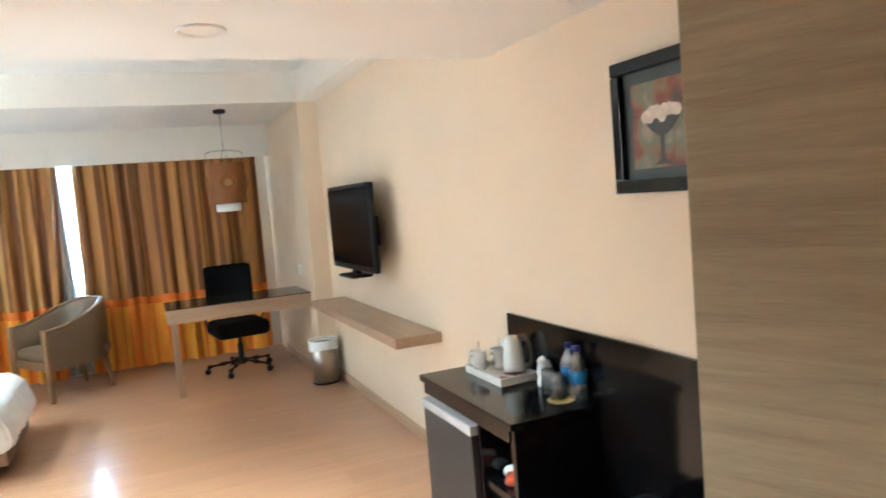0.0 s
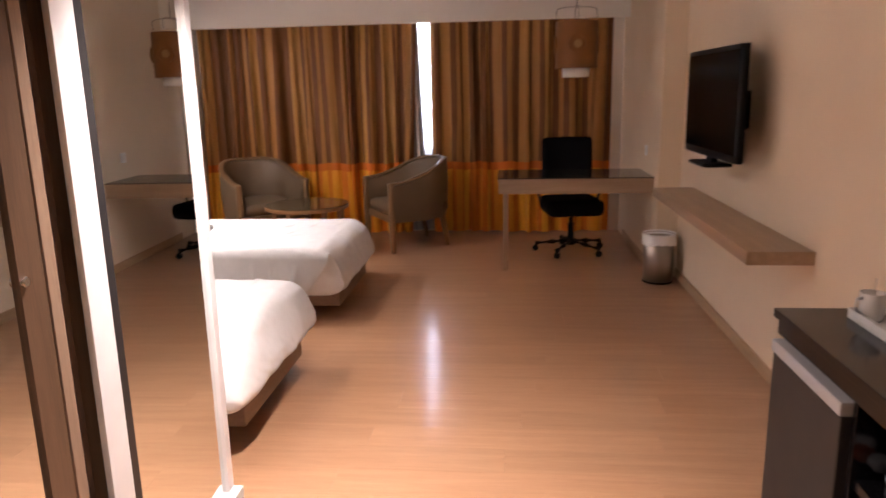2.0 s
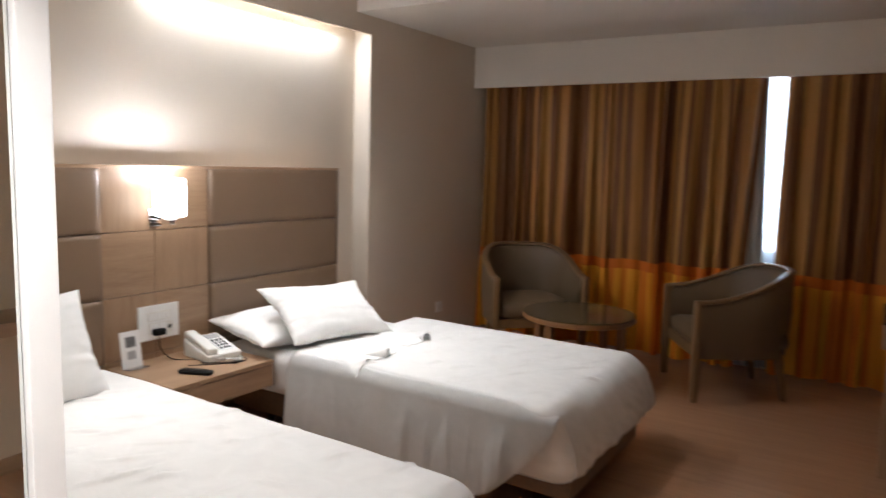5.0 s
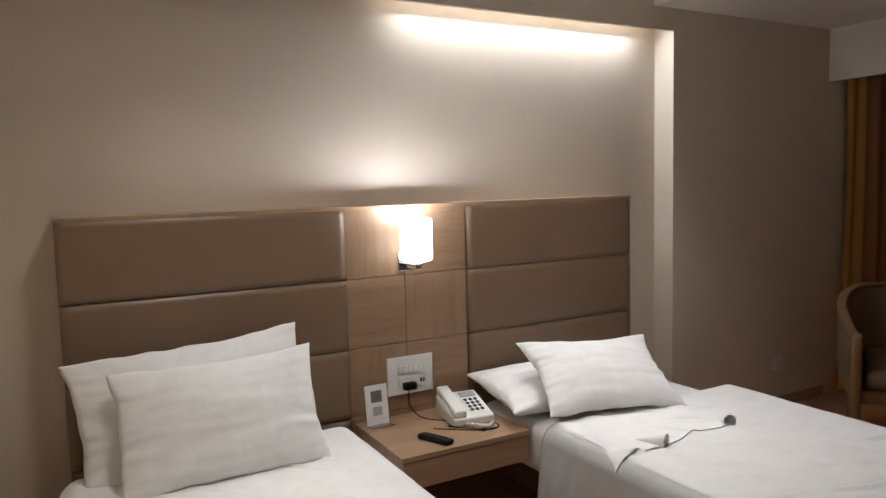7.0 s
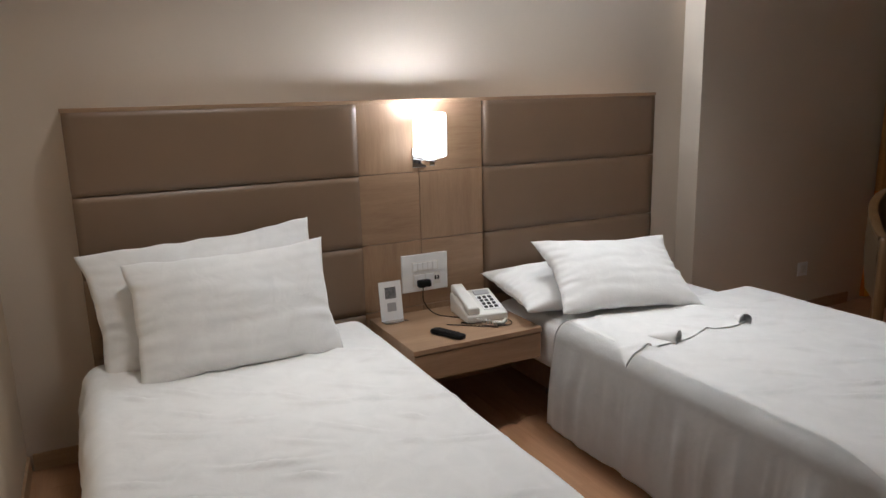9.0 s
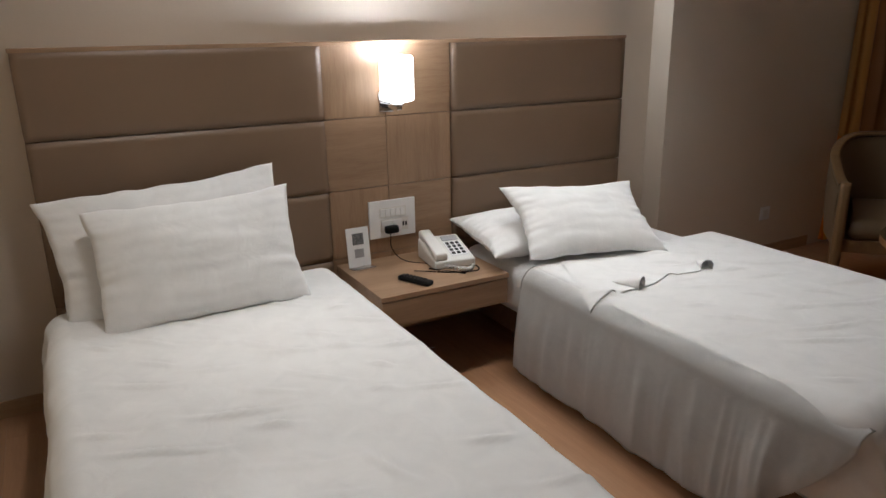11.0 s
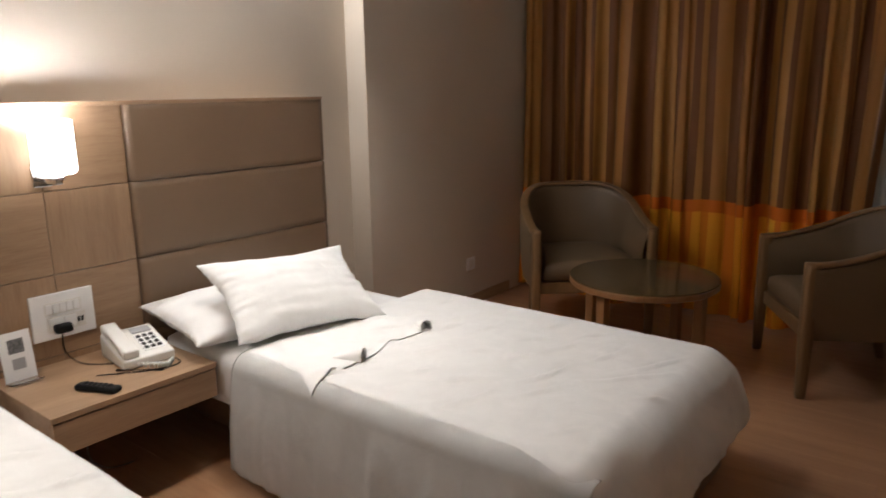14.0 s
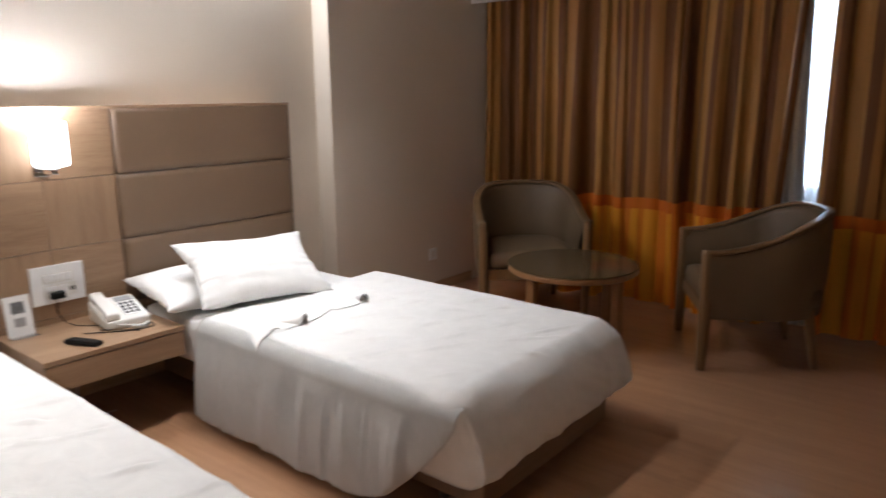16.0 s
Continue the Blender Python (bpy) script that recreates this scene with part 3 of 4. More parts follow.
part("holder", turned([(0, 1.186), (0.03, 1.186), (0.03, 1.20), (0, 1.20)], 24, m=pose(0.13, 0, 0)), CHROME, sc, smooth=True)
bm = bmesh.new()
for y0 in (0,):
    join(bm, soft_box((0.070, -0.060, 1.204), (0.190, 0.060, 1.404), 0.016, 0.02))
top = [f for f in bm.faces if f.calc_center_median().z > 1.400]
bmesh.ops.delete(bm, geom=top, context="FACES")
shade = part("shade", bm, SHADE, sc, "glowing opal glass shade", smooth=True)

ns = thing("night_table", pose(-2.055, 4.53, 0), "floating oak veneer night table with one drawer between the beds", "night table")
part("top", cube((FX + 2.055 + 0.001, 0, 0.435), (0.012, 0.625, 0.457), 0.002), OAK_H, ns)
part("body", cube((FX + 2.055 + 0.001, 0.003, 0.318), (-0.012, 0.622, 0.434), 0.002), OAK_H, ns)
part("drawer_front", cube((-0.011, 0.004, 0.318), (0.010, 0.621, 0.431), 0.002), OAK_H, ns)

# ---- beds ----


def bed_base(name, y0, y1, label):
    th = thing(name, pose(0, 0, 0), label, "bed", "twin beds")
    part("base", cube((-2.50, y0 + 0.12, 0.085), (-0.405, y1 - 0.06, 0.235), 0.008), BEDWOOD, th, "dark wood bed base")
    for x in (-2.3, -1.5, -0.66):
        for y in (y0 + 0.22, y1 - 0.2):
            part("foot", turned([(0, 0), (0.022, 0), (0.026, 0.085), (0, 0.085)], 16, m=pose(x, y, 0)), DARKWOOD, th, smooth=True)

    def matt(co, n):
        return co + n * 0.004 * n3(*co, 4)

    part("mattress", soft_box((-2.50, y0 + 0.03, 0.24), (-0.47, y1 - 0.02, 0.475), 0.05, 0.06, matt), SHEETING, th, "white sheeted mattress", smooth=True)
    return th


STROKES = {}


def strokes(seed):
    """Short sharp creases scattered over a duvet, mostly slanting."""
    if seed not in STROKES:
        rnd = random.Random(int(seed * 10))
        rows = []
        while len(rows) < 34:
            a = radians(rnd.uniform(38, 78)) if rnd.random() < 0.9 else radians(rnd.uniform(15, 100))
            px, py = rnd.uniform(-2.1, -0.5), rnd.uniform(3.45, 4.4) + (1.8 if seed > 3 else 0)
            if any(math.hypot(px - q[0], py - q[1]) < 0.12 for q in rows):
                continue
            rows.append((px, py, math.cos(a), math.sin(a), rnd.uniform(0.04, 0.11), rnd.uniform(0.010, 0.020), rnd.uniform(0.008, 0.013)))
        STROKES[seed] = rows
    return STROKES[seed]


def crease(x, y, k, seed):
    """Soft swells with sharp short creases, k: strength."""
    a = n3(x * 1.3 + seed, y * 3.0, seed * 0.37, 1.0)
    b = n3(x * 4 + seed, y * 6.0 + x * 3, 1.7, 1.0)
    h = 0.009 * a + 0.004 * b + 0.0015 * n3(x, y, seed, 13)
    for px, py, c, s, length, tall, wide in strokes(seed):
        u, v = (x - px) * c + (y - py) * s, -(x - px) * s + (y - py) * c
        if abs(u) < 2.2 * length and abs(v) < 0.08:
            bend = v - 0.06 * u * u / length - 0.004 * math.sin(u * 17 + px * 9)
            h += tall * math.exp(-(u / length) ** 2) * (math.exp(-(bend / wide) ** 2) - 0.6 * math.exp(-((bend - 1.5 * wide) / wide) ** 2))
    return k * h


def upward(c):
    """How far a normal faces up, eased from 0 to 1."""
    c = min(1.0, max(0.0, (c - 0.15) / 0.8))
    return c * c * (3 - 2 * c)


def duvet(name, th, seed, x0, x1, y0, y1, foot_z, near_z, near_end, far_z, label):
    """The duvet's body over the bed and the hanging near side."""
    ztop = 0.51

    def shape(co, n):
        x, y, z = co
        k = max(0.0, (ztop - z)) / (ztop - foot_z)
        if n[0] > 0.3:
            x += 0.10 * math.sin(min(1.0, k) * 1.9) * n[0]
        if abs(n[1]) > 0.3:
            y += (0.045 if n[1] > 0 or near_z is None else -0.02) * math.sin(min(1.0, k) * 1.9) * np.sign(n[1])
        w = upward(n[2])
        d = 0.014 * n3(x * 2.0, y * 2.0, z * 3 + seed, 2.0) + 0.007 * n3(x, y, z + seed, 11) + 0.015 * k * n3(y * 9 + x * 9, z * 2, seed, 1) + 0.009 * k * n3(y * 8 + x * 8, (z + 0.5 * y) * 30, seed, 1)
        x += (1 - w) * n[0] * d
        y += (1 - w) * n[1] * d
        z += (1 - w) * 0.018 * n3(x, y, seed, 1.4) * min(1.0, k)
        z += w * crease(x, y, 1.0, seed) - 0.006 * max(0.0, (x - (x1 - 0.5)) / 0.5) ** 2
        return np.array((x, y, z))

    part("duvet", soft_box((x0, y0, foot_z), (x1, y1, ztop), 0.075 if near_z else 0.055, 0.0115, shape), LINEN, th, label, smooth=True)
    if near_z is None:
        return

    def side(u, v):
        # u along the bed, v over the shoulder and down to the hem
        xa = x0 + 0.05
        x = xa + u * (near_end - xa)
        r = 0.075
        sag = 0.006 * max(0.0, (x - (x1 - 0.5)) / 0.5) ** 2
        low = near_z + 0.06 * max(0, u - 0.75) / 0.25
        tuck = min(1.0, max(0.0, (u - 0.80) / 0.20)) ** 2
        if v < 0.25:
            a = math.radians(90 + 90 * v / 0.25)
            e = v / 0.25
            rr = r - 0.004 + 0.022 * e * e * (3 - 2 * e) - 0.026 * tuck
            y = y0 + r + rr * math.cos(a)
            return (x, y, ztop - r + rr * math.sin(a) + upward(math.sin(a)) * crease(x, y, 1.0, seed) - sag)
        k = (v - 0.25) / 0.75
        h = k * (ztop - r - low)
        z = ztop - r - h - sag * (1 - k)
        x -= 0.26 * k ** 1.3 * max(0.0, (u - 0.55) / 0.45) ** 2
        fold = 0.5 * n3(x * 9, z * 1.2, seed, 1.0) + 0.4 * math.sin(x * 34 + 6.0 * n3(x, 0, seed, 2.0) + 1.5 * k) * (0.5 + n3(x, 1, seed, 3.0)) + 0.9 * n3(x * 16, z * 1.6, seed + 2, 1.0) + 0.8 * n3(x * 4 + z * 3, z, seed + 4, 1.0) + 0.9 * u * (0.5 - abs(n3(x * 24 + z * 2, z * 2.2, seed + 6, 1.0)))
        y = y0 - 0.018 - 0.045 * math.sin(min(1.0, k * 1.1) * 1.5) - (0.011 + 0.013 * u * u) * min(1.0, k / 0.35) * fold
        y += 0.03 * k * max(0.0, (u - 0.9) / 0.1) ** 2 + 0.026 * tuck * (1 - k)
        return (x, y, z + 0.012 * n3(x * 3, 0, seed, 1.0) * k)

    part("duvet_side", sheet(side, 190, 40, 0.006), LINEN, th, "hanging side of the white duvet", smooth=True)


bed1 = bed_base("bed", 3.36, 4.42, "single bed with a white duvet beside the wardrobe wall")
duvet("duvet", bed1, 2.0, -2.44, -0.43, 3.34, 4.45, 0.215, None, 0, 0.2, "white striped cotton duvet")
bed2 = bed_base("bed", 5.16, 6.26, "single bed with a rumpled white duvet nearer the window")
duvet("duvet", bed2, 5.0, -1.98, -0.45, 5.16, 6.36, 0.18, 0.055, -0.44, 0.2, "creased white cotton duvet")


def pillow(name, m, a, b, h, seed, label, ear=0.11):
    """A stuffed case: full in the middle, drawn-in sides, pointed corners, creases running in from the seams."""
    def f(u, v, s):
        U, V = 2 * u - 1, 2 * v - 1
        x = a * U * (1 - ear * (1 - V * V))
        y = b * V * (1 - ear * 1.2 * (1 - U * U))
        e = max(0.0, (1 - U * U) * (1 - V * V))
        z = s * h * (0.82 * e ** 0.40 + 0.18 * e)
        z += 0.011 * n3(x * 3 + seed, y * 9, s, 1.0) * e ** 0.3 + 0.009 * n3(x * 4 + y * 3, y * 24, seed, 1.0) * e ** 0.25 * 0.5
        # short gathers along the end seams
        pull = math.exp(-((1 - abs(U)) / 0.22) ** 2)
        z += s * 0.010 * pull * n3(U * 2 + seed, V * 7, s * 3, 1.0) * (1 - V * V) ** 0.5
        # flat seam that stands off round the edge
        r = 0.009 * n3(x * 10, y * 10, seed, 1)
        return (x + r, y + r, z + 0.014 * n3(x * 4, y * 4, seed + 5, 1.0) * (1 - e))

    bm = sheet(lambda u, v: f(u, v, 1), 80, 72)
    join(bm, sheet(lambda u, v: f(1 - u, v, -1), 80, 72))
    bmesh.ops.remove_doubles(bm, verts=bm.verts[:], dist=0.0015)
    ob = obj(name, bm, LINEN, True)
    ob.matrix_world = m
    return tagged(ob, label, "pillow", "bed pillows")


def stand(x, y, z, lean, turn=0.0, roll=0.0):
    """A pillow's pose: wide along y, leaning back against the headboard."""
    return Matrix.Translation((x, y, z)) @ Matrix.Rotation(radians(90 + turn), 4, "Z") @ Matrix.Rotation(radians(lean), 4, "X") @ Matrix.Rotation(radians(roll), 4, "Z")


pillow("pillow", stand(-2.37, 3.82, 0.70, 71, 0, 4), 0.45, 0.275, 0.075, 1, "plump white pillow propped against the padded headboard", 0.07)
pillow("pillow", stand(-2.205, 3.875, 0.70, 63, -3, 2), 0.375, 0.235, 0.085, 4, "white pillow leaning on another pillow", 0.06)
pillow("pillow", stand(-2.27, 5.46, 0.565, 9, -3, 0), 0.36, 0.235, 0.085, 7, "white pillow lying flat at the head of the bed", 0.10)
pillow("pillow", stand(-2.03, 5.555, 0.655, 35, -9, -3), 0.35, 0.225, 0.08, 9, "white pillow propped on a flat pillow", 0.13)


# towel folded on the second bed: a flat sheet over the duvet's edge, two loops standing up at its front
def towel_f(u, v):
    ax, ay = -1.915 + 0.17 * v, 5.34 + 0.46 * v
    bx, by = -1.475 - 0.035 * v, 5.145 + 0.665 * v
    x = ax + (bx - ax) * u + 0.012 * n3(v * 5, u, 2.0, 1.0) * u - 0.03 * math.exp(-((v - 0.7) / 0.14) ** 2) * u ** 3
    y = ay + (by - ay) * u + 0.010 * n3(u * 4, v, 7.0, 1.0)
    d = min(0.097, max(0.0, 5.235 - y))
    z = 0.435 + math.sqrt(0.1 ** 2 - d * d) if d > 0 else 0.535
    return (x, y, z - 0.0245 + crease(x, y, 1.0, 5.0) + 0.003 * abs(n3(x * 8, y * 3, 3, 1.5)))


def loop_f(cx, cy, turn, tall, deep):
    """A narrow fold of cloth standing like a small tunnel, lower towards its back."""
    def f(u, v):
        a = math.pi * (1.12 * v - 0.06)
        k = 1 - 0.75 * u
        x, y = -deep * u, 0.024 * math.cos(a) * (1 + 0.5 * math.sin(a))
        z = tall * k * math.sin(a)
        c, s_ = math.cos(turn), math.sin(turn)
        return (cx + x * c - y * s_, cy + x * s_ + y * c, 0.511 + crease(cx, cy, 1.0, 5.0) + z)
    return f


def towel_fold(u, v):
    """The upper layer and, beyond the front fold, the layer below it."""
    x, y, z = towel_f(2 * u if u <= 0.5 else 2 - 2 * u, v)
    return (x, y, z + (0.004 if u <= 0.5 else 0.0))


towel_bm = sheet(towel_fold, 100, 56)
join(towel_bm, sheet(loop_f(-1.488, 5.415, 0.35, 0.050, 0.12), 14, 18))
join(towel_bm, sheet(loop_f(-1.505, 5.800, -0.5, 0.044, 0.10), 14, 18))
tagged(obj("towel", towel_bm, LINEN, True), "white cotton towel folded on the duvet", "towel")

# ---- night table things ----
ZN = 0.457
ph = thing("telephone", pose(-2.345, 5.0, ZN, 0, 0, -7) @ Matrix.Scale(1.06, 4), "ivory corded desk telephone on the night table", "telephone")


def wedge(bm, k=0.27):
    for v in bm.verts:
        v.co.z += max(0.0, min(1.0, v.co.z / 0.035)) * (k * (0.11 - v.co.x))
    return bm


part("body", wedge(cube((-0.105, -0.095, 0.0), (0.11, 0.095, 0.034), 0.009, segments=3)), IVORY, ph, smooth=True)
part("keypad", wedge(cube((-0.035, 0.0, 0.030), (0.075, 0.078, 0.0365), 0.002)), WHITEPLASTIC, ph, "white keypad field")
for i in range(4):
    for j in range(3):
        part("key", wedge(cube((-0.028 + i * 0.026, 0.006 + j * 0.024, 0.033), (-0.012 + i * 0.026, 0.022 + j * 0.024, 0.0405), 0.002, segments=1)), GREYDOOR, ph, "dark grey key")
part("display_strip", wedge(cube((-0.085, 0.005, 0.030), (-0.05, 0.078, 0.037), 0.002)), SILVER, ph, "grey name strip")
hs = cube((-0.108, -0.088, 0.044), (0.104, -0.034, 0.066), 0.010, segments=3)
for v in hs.verts:
    if abs(v.co.x) < 0.06:
        v.co.z += 0.006
for x0_ in (-0.108, 0.052):
    cube((x0_, -0.090, 0.034), (x0_ + 0.052, -0.032, 0.062), 0.009, hs, 3)
part("handset", wedge(hs), IVORY, ph, smooth=True)
coil = [(0.10 + 0.085 * math.sin(2.6 * t) + 0.007 * math.sin(t * 110), -0.06 + 0.15 * t + 0.02 * math.sin(5 * t), 0.012 + 0.007 * math.cos(t * 110)) for t in [k / 200 for k in range(201)]]
part("coiled_cord", tube(coil, 0.0042, 6), IVORY, ph, smooth=True)

plate = thing("switch_plate", pose(FX, 4.70, 0), "white switch and socket plate on the oak veneer", "switch plate")
part("plate", cube((0.001, 0, 0.556), (0.012, 0.24, 0.738), 0.004), WHITEPLASTIC, plate)
part("recess", cube((0.0125, 0.05, 0.655), (0.0135, 0.19, 0.702)), IVORY, plate, "ivory switch recess")
part("recess", cube((0.0125, 0.054, 0.584), (0.0135, 0.20, 0.645)), IVORY, plate, "ivory socket recess")
for k in range(5):
    part("switch", cube((0.012, 0.055 + k * 0.026, 0.660), (0.018, 0.078 + k * 0.026, 0.697), 0.002), WHITEPLASTIC, plate)
part("socket", cube((0.0137, 0.06, 0.590), (0.0165, 0.115, 0.64), 0.002), WHITEPLASTIC, plate)
part("socket", cube((0.0137, 0.12, 0.590), (0.0165, 0.165, 0.64), 0.002), WHITEPLASTIC, plate)
part("usb_port", cube((0.012, 0.17, 0.605), (0.0165, 0.178, 0.625), 0.001), BLACK, plate, "small black port")
part("usb_port", cube((0.012, 0.184, 0.605), (0.0165, 0.192, 0.625), 0.001), BLACK, plate, "small black port")
ad = thing("power_adapter", pose(FX + 0.016, 4.79, 0.60), "black plug adapter in the wall socket", "adapter")
part("body", soft_box((0.001, -0.02, -0.018), (0.04, 0.045, 0.018), 0.008, 0.012), BLACK, ad, smooth=True)
cab = smooth_line([(FX + 0.05, 4.79, 0.585), (FX + 0.08, 4.78, 0.52), (FX + 0.12, 4.83, 0.462), (-2.30, 4.95, 0.461), (-2.22, 5.07, 0.461), (-2.14, 5.05, 0.461), (-2.17, 4.94, 0.461), (-2.28, 4.80, 0.461)], 10)
tagged(obj("charging_cable", tube(cab, 0.0034, 6), BLACK, True), "thin black charging cable on the night table", "cable")

card = thing("card_stand", pose(-2.47, 4.56, ZN, 0, -8, 0), "small upright acrylic card stand with a printed card", "card stand")
part("card", cube((-0.002, 0.0, 0.0), (0.002, 0.11, 0.185), 0.0008), WHITEPLASTIC, card)
part("foot", cube((0.0025, 0.0, 0.0), (0.06, 0.11, 0.003), 0.001), GLASS, card)
part("print_block", cube((0.0022, 0.028, 0.105), (0.0032, 0.082, 0.158)), plain("grey_print", (0.16, 0.16, 0.16), 0.6, vary=0.5, scale=150), card, "grey printed square")
part("print_block", cube((0.0022, 0.034, 0.045), (0.0032, 0.078, 0.085)), SILVER, card, "pale printed square")
rc = thing("remote_control", pose(-2.15, 4.74, ZN, 0, 0, 24), "black television remote control on the night table", "remote control")
part("body", soft_box((-0.085, -0.024, 0.0), (0.085, 0.024, 0.022), 0.009, 0.012), BLACK, rc, smooth=True)
for i in range(6):
    for j in range(3):
        part("button", cube((-0.06 + i * 0.02, -0.016 + j * 0.012, 0.021), (-0.048 + i * 0.02, -0.008 + j * 0.012, 0.0245), 0.001, segments=1), GREYDOOR, rc)
pen = tube([(-2.27, 4.87, ZN + 0.005), (-2.13, 4.98, ZN + 0.005)], 0.004)
tagged(obj("pen", pen, BLACK, True), "thin black pen on the night table", "pen")
cab = smooth_line([(-2.50, 4.82, 0.318), (-2.47, 4.83, 0.20), (-2.44, 4.80, 0.08), (-2.42, 4.86, 0.006), (-2.38, 4.95, 0.006)], 8)
tagged(obj("power_cable", tube(cab, 0.003, 6), IVORY, True), "pale cable hanging below the night table", "cable")

# ---- tub chairs and round table ----


def tub_chair(m):
    th = thing("tub_chair", m, "olive leatherette tub chair with wooden legs near the curtains", "armchair", "tub chairs")
    W, Dp, YC0, YF, BEND = 0.335, 0.33, -0.03, -0.355, 0.66

    def plan(s):
        """s from -1 (one arm's front) over 0 (back) to 1; front is -y."""
        k = abs(s)
        if k < BEND:
            a = s / BEND * math.pi / 2
            return W * math.sin(a), YC0 + Dp * math.cos(a), math.sin(a), math.cos(a)
        return math.copysign(W, s), YC0 + (YF - YC0) * (k - BEND) / (1 - BEND), math.copysign(1, s), 0.0

    def top(s):
        k = abs(s)
        e = min(1.0, max(0.0, (k - 0.22) / 0.78))
        return 0.635 + 0.185 * (1 - e * e * (3 - 2 * e))

    def at(s, off, z):
        x, y, nx, ny = plan(s)
        return (x + off * nx, y + off * ny, z)

    def f(u, v):
        s = 2 * u - 1
        zt = top(s) - 0.012
        if v < 0.45:
            h = v / 0.45
            return at(s, 0.016 * h + 0.012 * math.sin(math.pi * h), 0.285 + (zt - 0.285) * h)
        if v < 0.55:
            h = (v - 0.45) / 0.10
            return at(s, 0.016 - 0.04 * h, zt)
        h = (v - 0.55) / 0.45
        return at(s, -0.024 - 0.03 * h - 0.022 * math.sin(math.pi * h), zt + (0.38 - zt) * h)

    bm = sheet(f, 64, 34)
    part("tub_shell", bm, TUB, th, "curved olive leatherette back and arms", smooth=True)

    def r(u, v):
        s = 2 * u - 1
        a = 2 * math.pi * v
        c, d = math.cos(a), math.sin(a)
        return at(s, -0.003 + 0.025 * math.copysign(abs(c) ** 0.6, c), top(s) + 0.012 * math.copysign(abs(d) ** 0.6, d))

    bm = sheet(r, 64, 16)
    bmesh.ops.remove_doubles(bm, verts=bm.verts[:], dist=0.0004)
    bmesh.ops.recalc_face_normals(bm, faces=bm.faces[:])
    part("top_rail", bm, CHAIRWOOD, th, "curved wooden rail", smooth=True)
    part("seat", soft_box((-0.285, -0.36, 0.335), (0.285, 0.24, 0.44), 0.04, 0.05, lambda c, n: c + np.array((0, 0, 0.015 * (1 - (c[0] / 0.29) ** 2) if n[2] > 0.5 else 0))), TUB, th, "olive seat cushion", smooth=True)
    part("seat_frame", cube((-0.30, -0.355, 0.27), (0.30, 0.02, 0.34), 0.01), CHAIRWOOD, th)
    for x in (-0.325, 0.325):
        bm = bmesh.new()
        join(bm, soft_box((-0.026, -0.03, 0.0), (0.026, 0.03, top(1.0) + 0.012), 0.010, 0.02, lambda c, n: np.array((c[0] * (0.72 + 0.28 * min(1, c[2] / 0.3)), c[1] * (0.72 + 0.28 * min(1, c[2] / 0.3)), c[2]))))
        bmesh.ops.translate(bm, verts=bm.verts[:], vec=(x, -0.36, 0))
        part("front_post", bm, CHAIRWOOD, th, smooth=True)
    for x in (-0.225, 0.225):
        bm = soft_box((-0.024, -0.026, 0.0), (0.024, 0.026, 0.33), 0.009, 0.02, lambda c, n: np.array((c[0] * (0.7 + c[2]), c[1] * (0.7 + c[2]) - 0.06 * (c[2] / 0.33), c[2])))
        bmesh.ops.translate(bm, verts=bm.verts[:], vec=(x * 1.05, 0.235, 0))
        part("back_leg", bm, CHAIRWOOD, th, smooth=True)
    return th


tub_chair(pose(-0.20, 7.72, 0, 0, 0, -59) @ Matrix.Scale(1.05, 4))
tub_chair(pose(-1.80, 7.70, 0, 0, 0, 42) @ Matrix.Diagonal((1.07, 1.05, 1.05, 1)))
tb = thing("round_table", pose(-1.17, 7.25, 0), "round wooden side table with a glass top beside the chairs", "side table")
part("tabletop", turned([(0, 0.445), (0.385, 0.445), (0.395, 0.452), (0.395, 0.476), (0.388, 0.482), (0, 0.482)], 56), TABLEWOOD, tb)
part("glass_top", turned([(0, 0.4825), (0.392, 0.4825), (0.394, 0.485), (0.392, 0.490), (0, 0.490)], 56), plain("dark_glass", (0.085, 0.056, 0.026), 0.10, bump=0.0, spec=0.13), tb, "clear glass top")
for k in range(4):
    a = math.radians(-12 + 90 * k)
    part("leg", cube((-0.025, -0.025, 0.0), (0.025, 0.025, 0.4445), 0.005), TABLEWOOD, tb).matrix_local = pose(0.345 * math.cos(a), 0.345 * math.sin(a), 0, 0, 0, -12)

# ---- desk and office chair ----
dk = thing("desk", pose(0, 0, 0), "oak laminate writing desk with a glass top fixed to the wall", "desk")
part("desktop", cube((0.66, 6.575, 0.765), (XP - 0.002, 7.22, 0.785), 0.003), OAK_X, dk)
part("front_apron", cube((0.665, 6.58, 0.662), (XP - 0.003, 6.61, 0.764), 0.002), OAK_X, dk)
part("back_apron", cube((0.665, 7.19, 0.662), (XP - 0.003, 7.215, 0.764), 0.002), OAK_X, dk)
part("side_apron", cube((0.665, 6.611, 0.662), (0.69, 7.189, 0.764), 0.002), OAK_X, dk)
part("glass_top", cube((0.655, 6.57, 0.786), (XP - 0.004, 7.222, 0.794), 0.002), plain("smoked_glass", (0.045, 0.040, 0.032), 0.05, bump=0.0, spec=0.3), dk, "dark glass top")
for y in (6.60, 7.16):
    part("leg", cube((0.70, y, 0.0), (0.745, y + 0.045, 0.661), 0.004), OAK_V, dk)
oc = thing("office_chair", pose(1.33, 7.33, 0, 0, 0, 8), "black mesh office chair on castors behind the desk", "office chair")
part("seat", soft_box((-0.26, -0.25, 0.37), (0.26, 0.25, 0.52), 0.05, 0.05), BLACKCLOTH, oc, smooth=True)
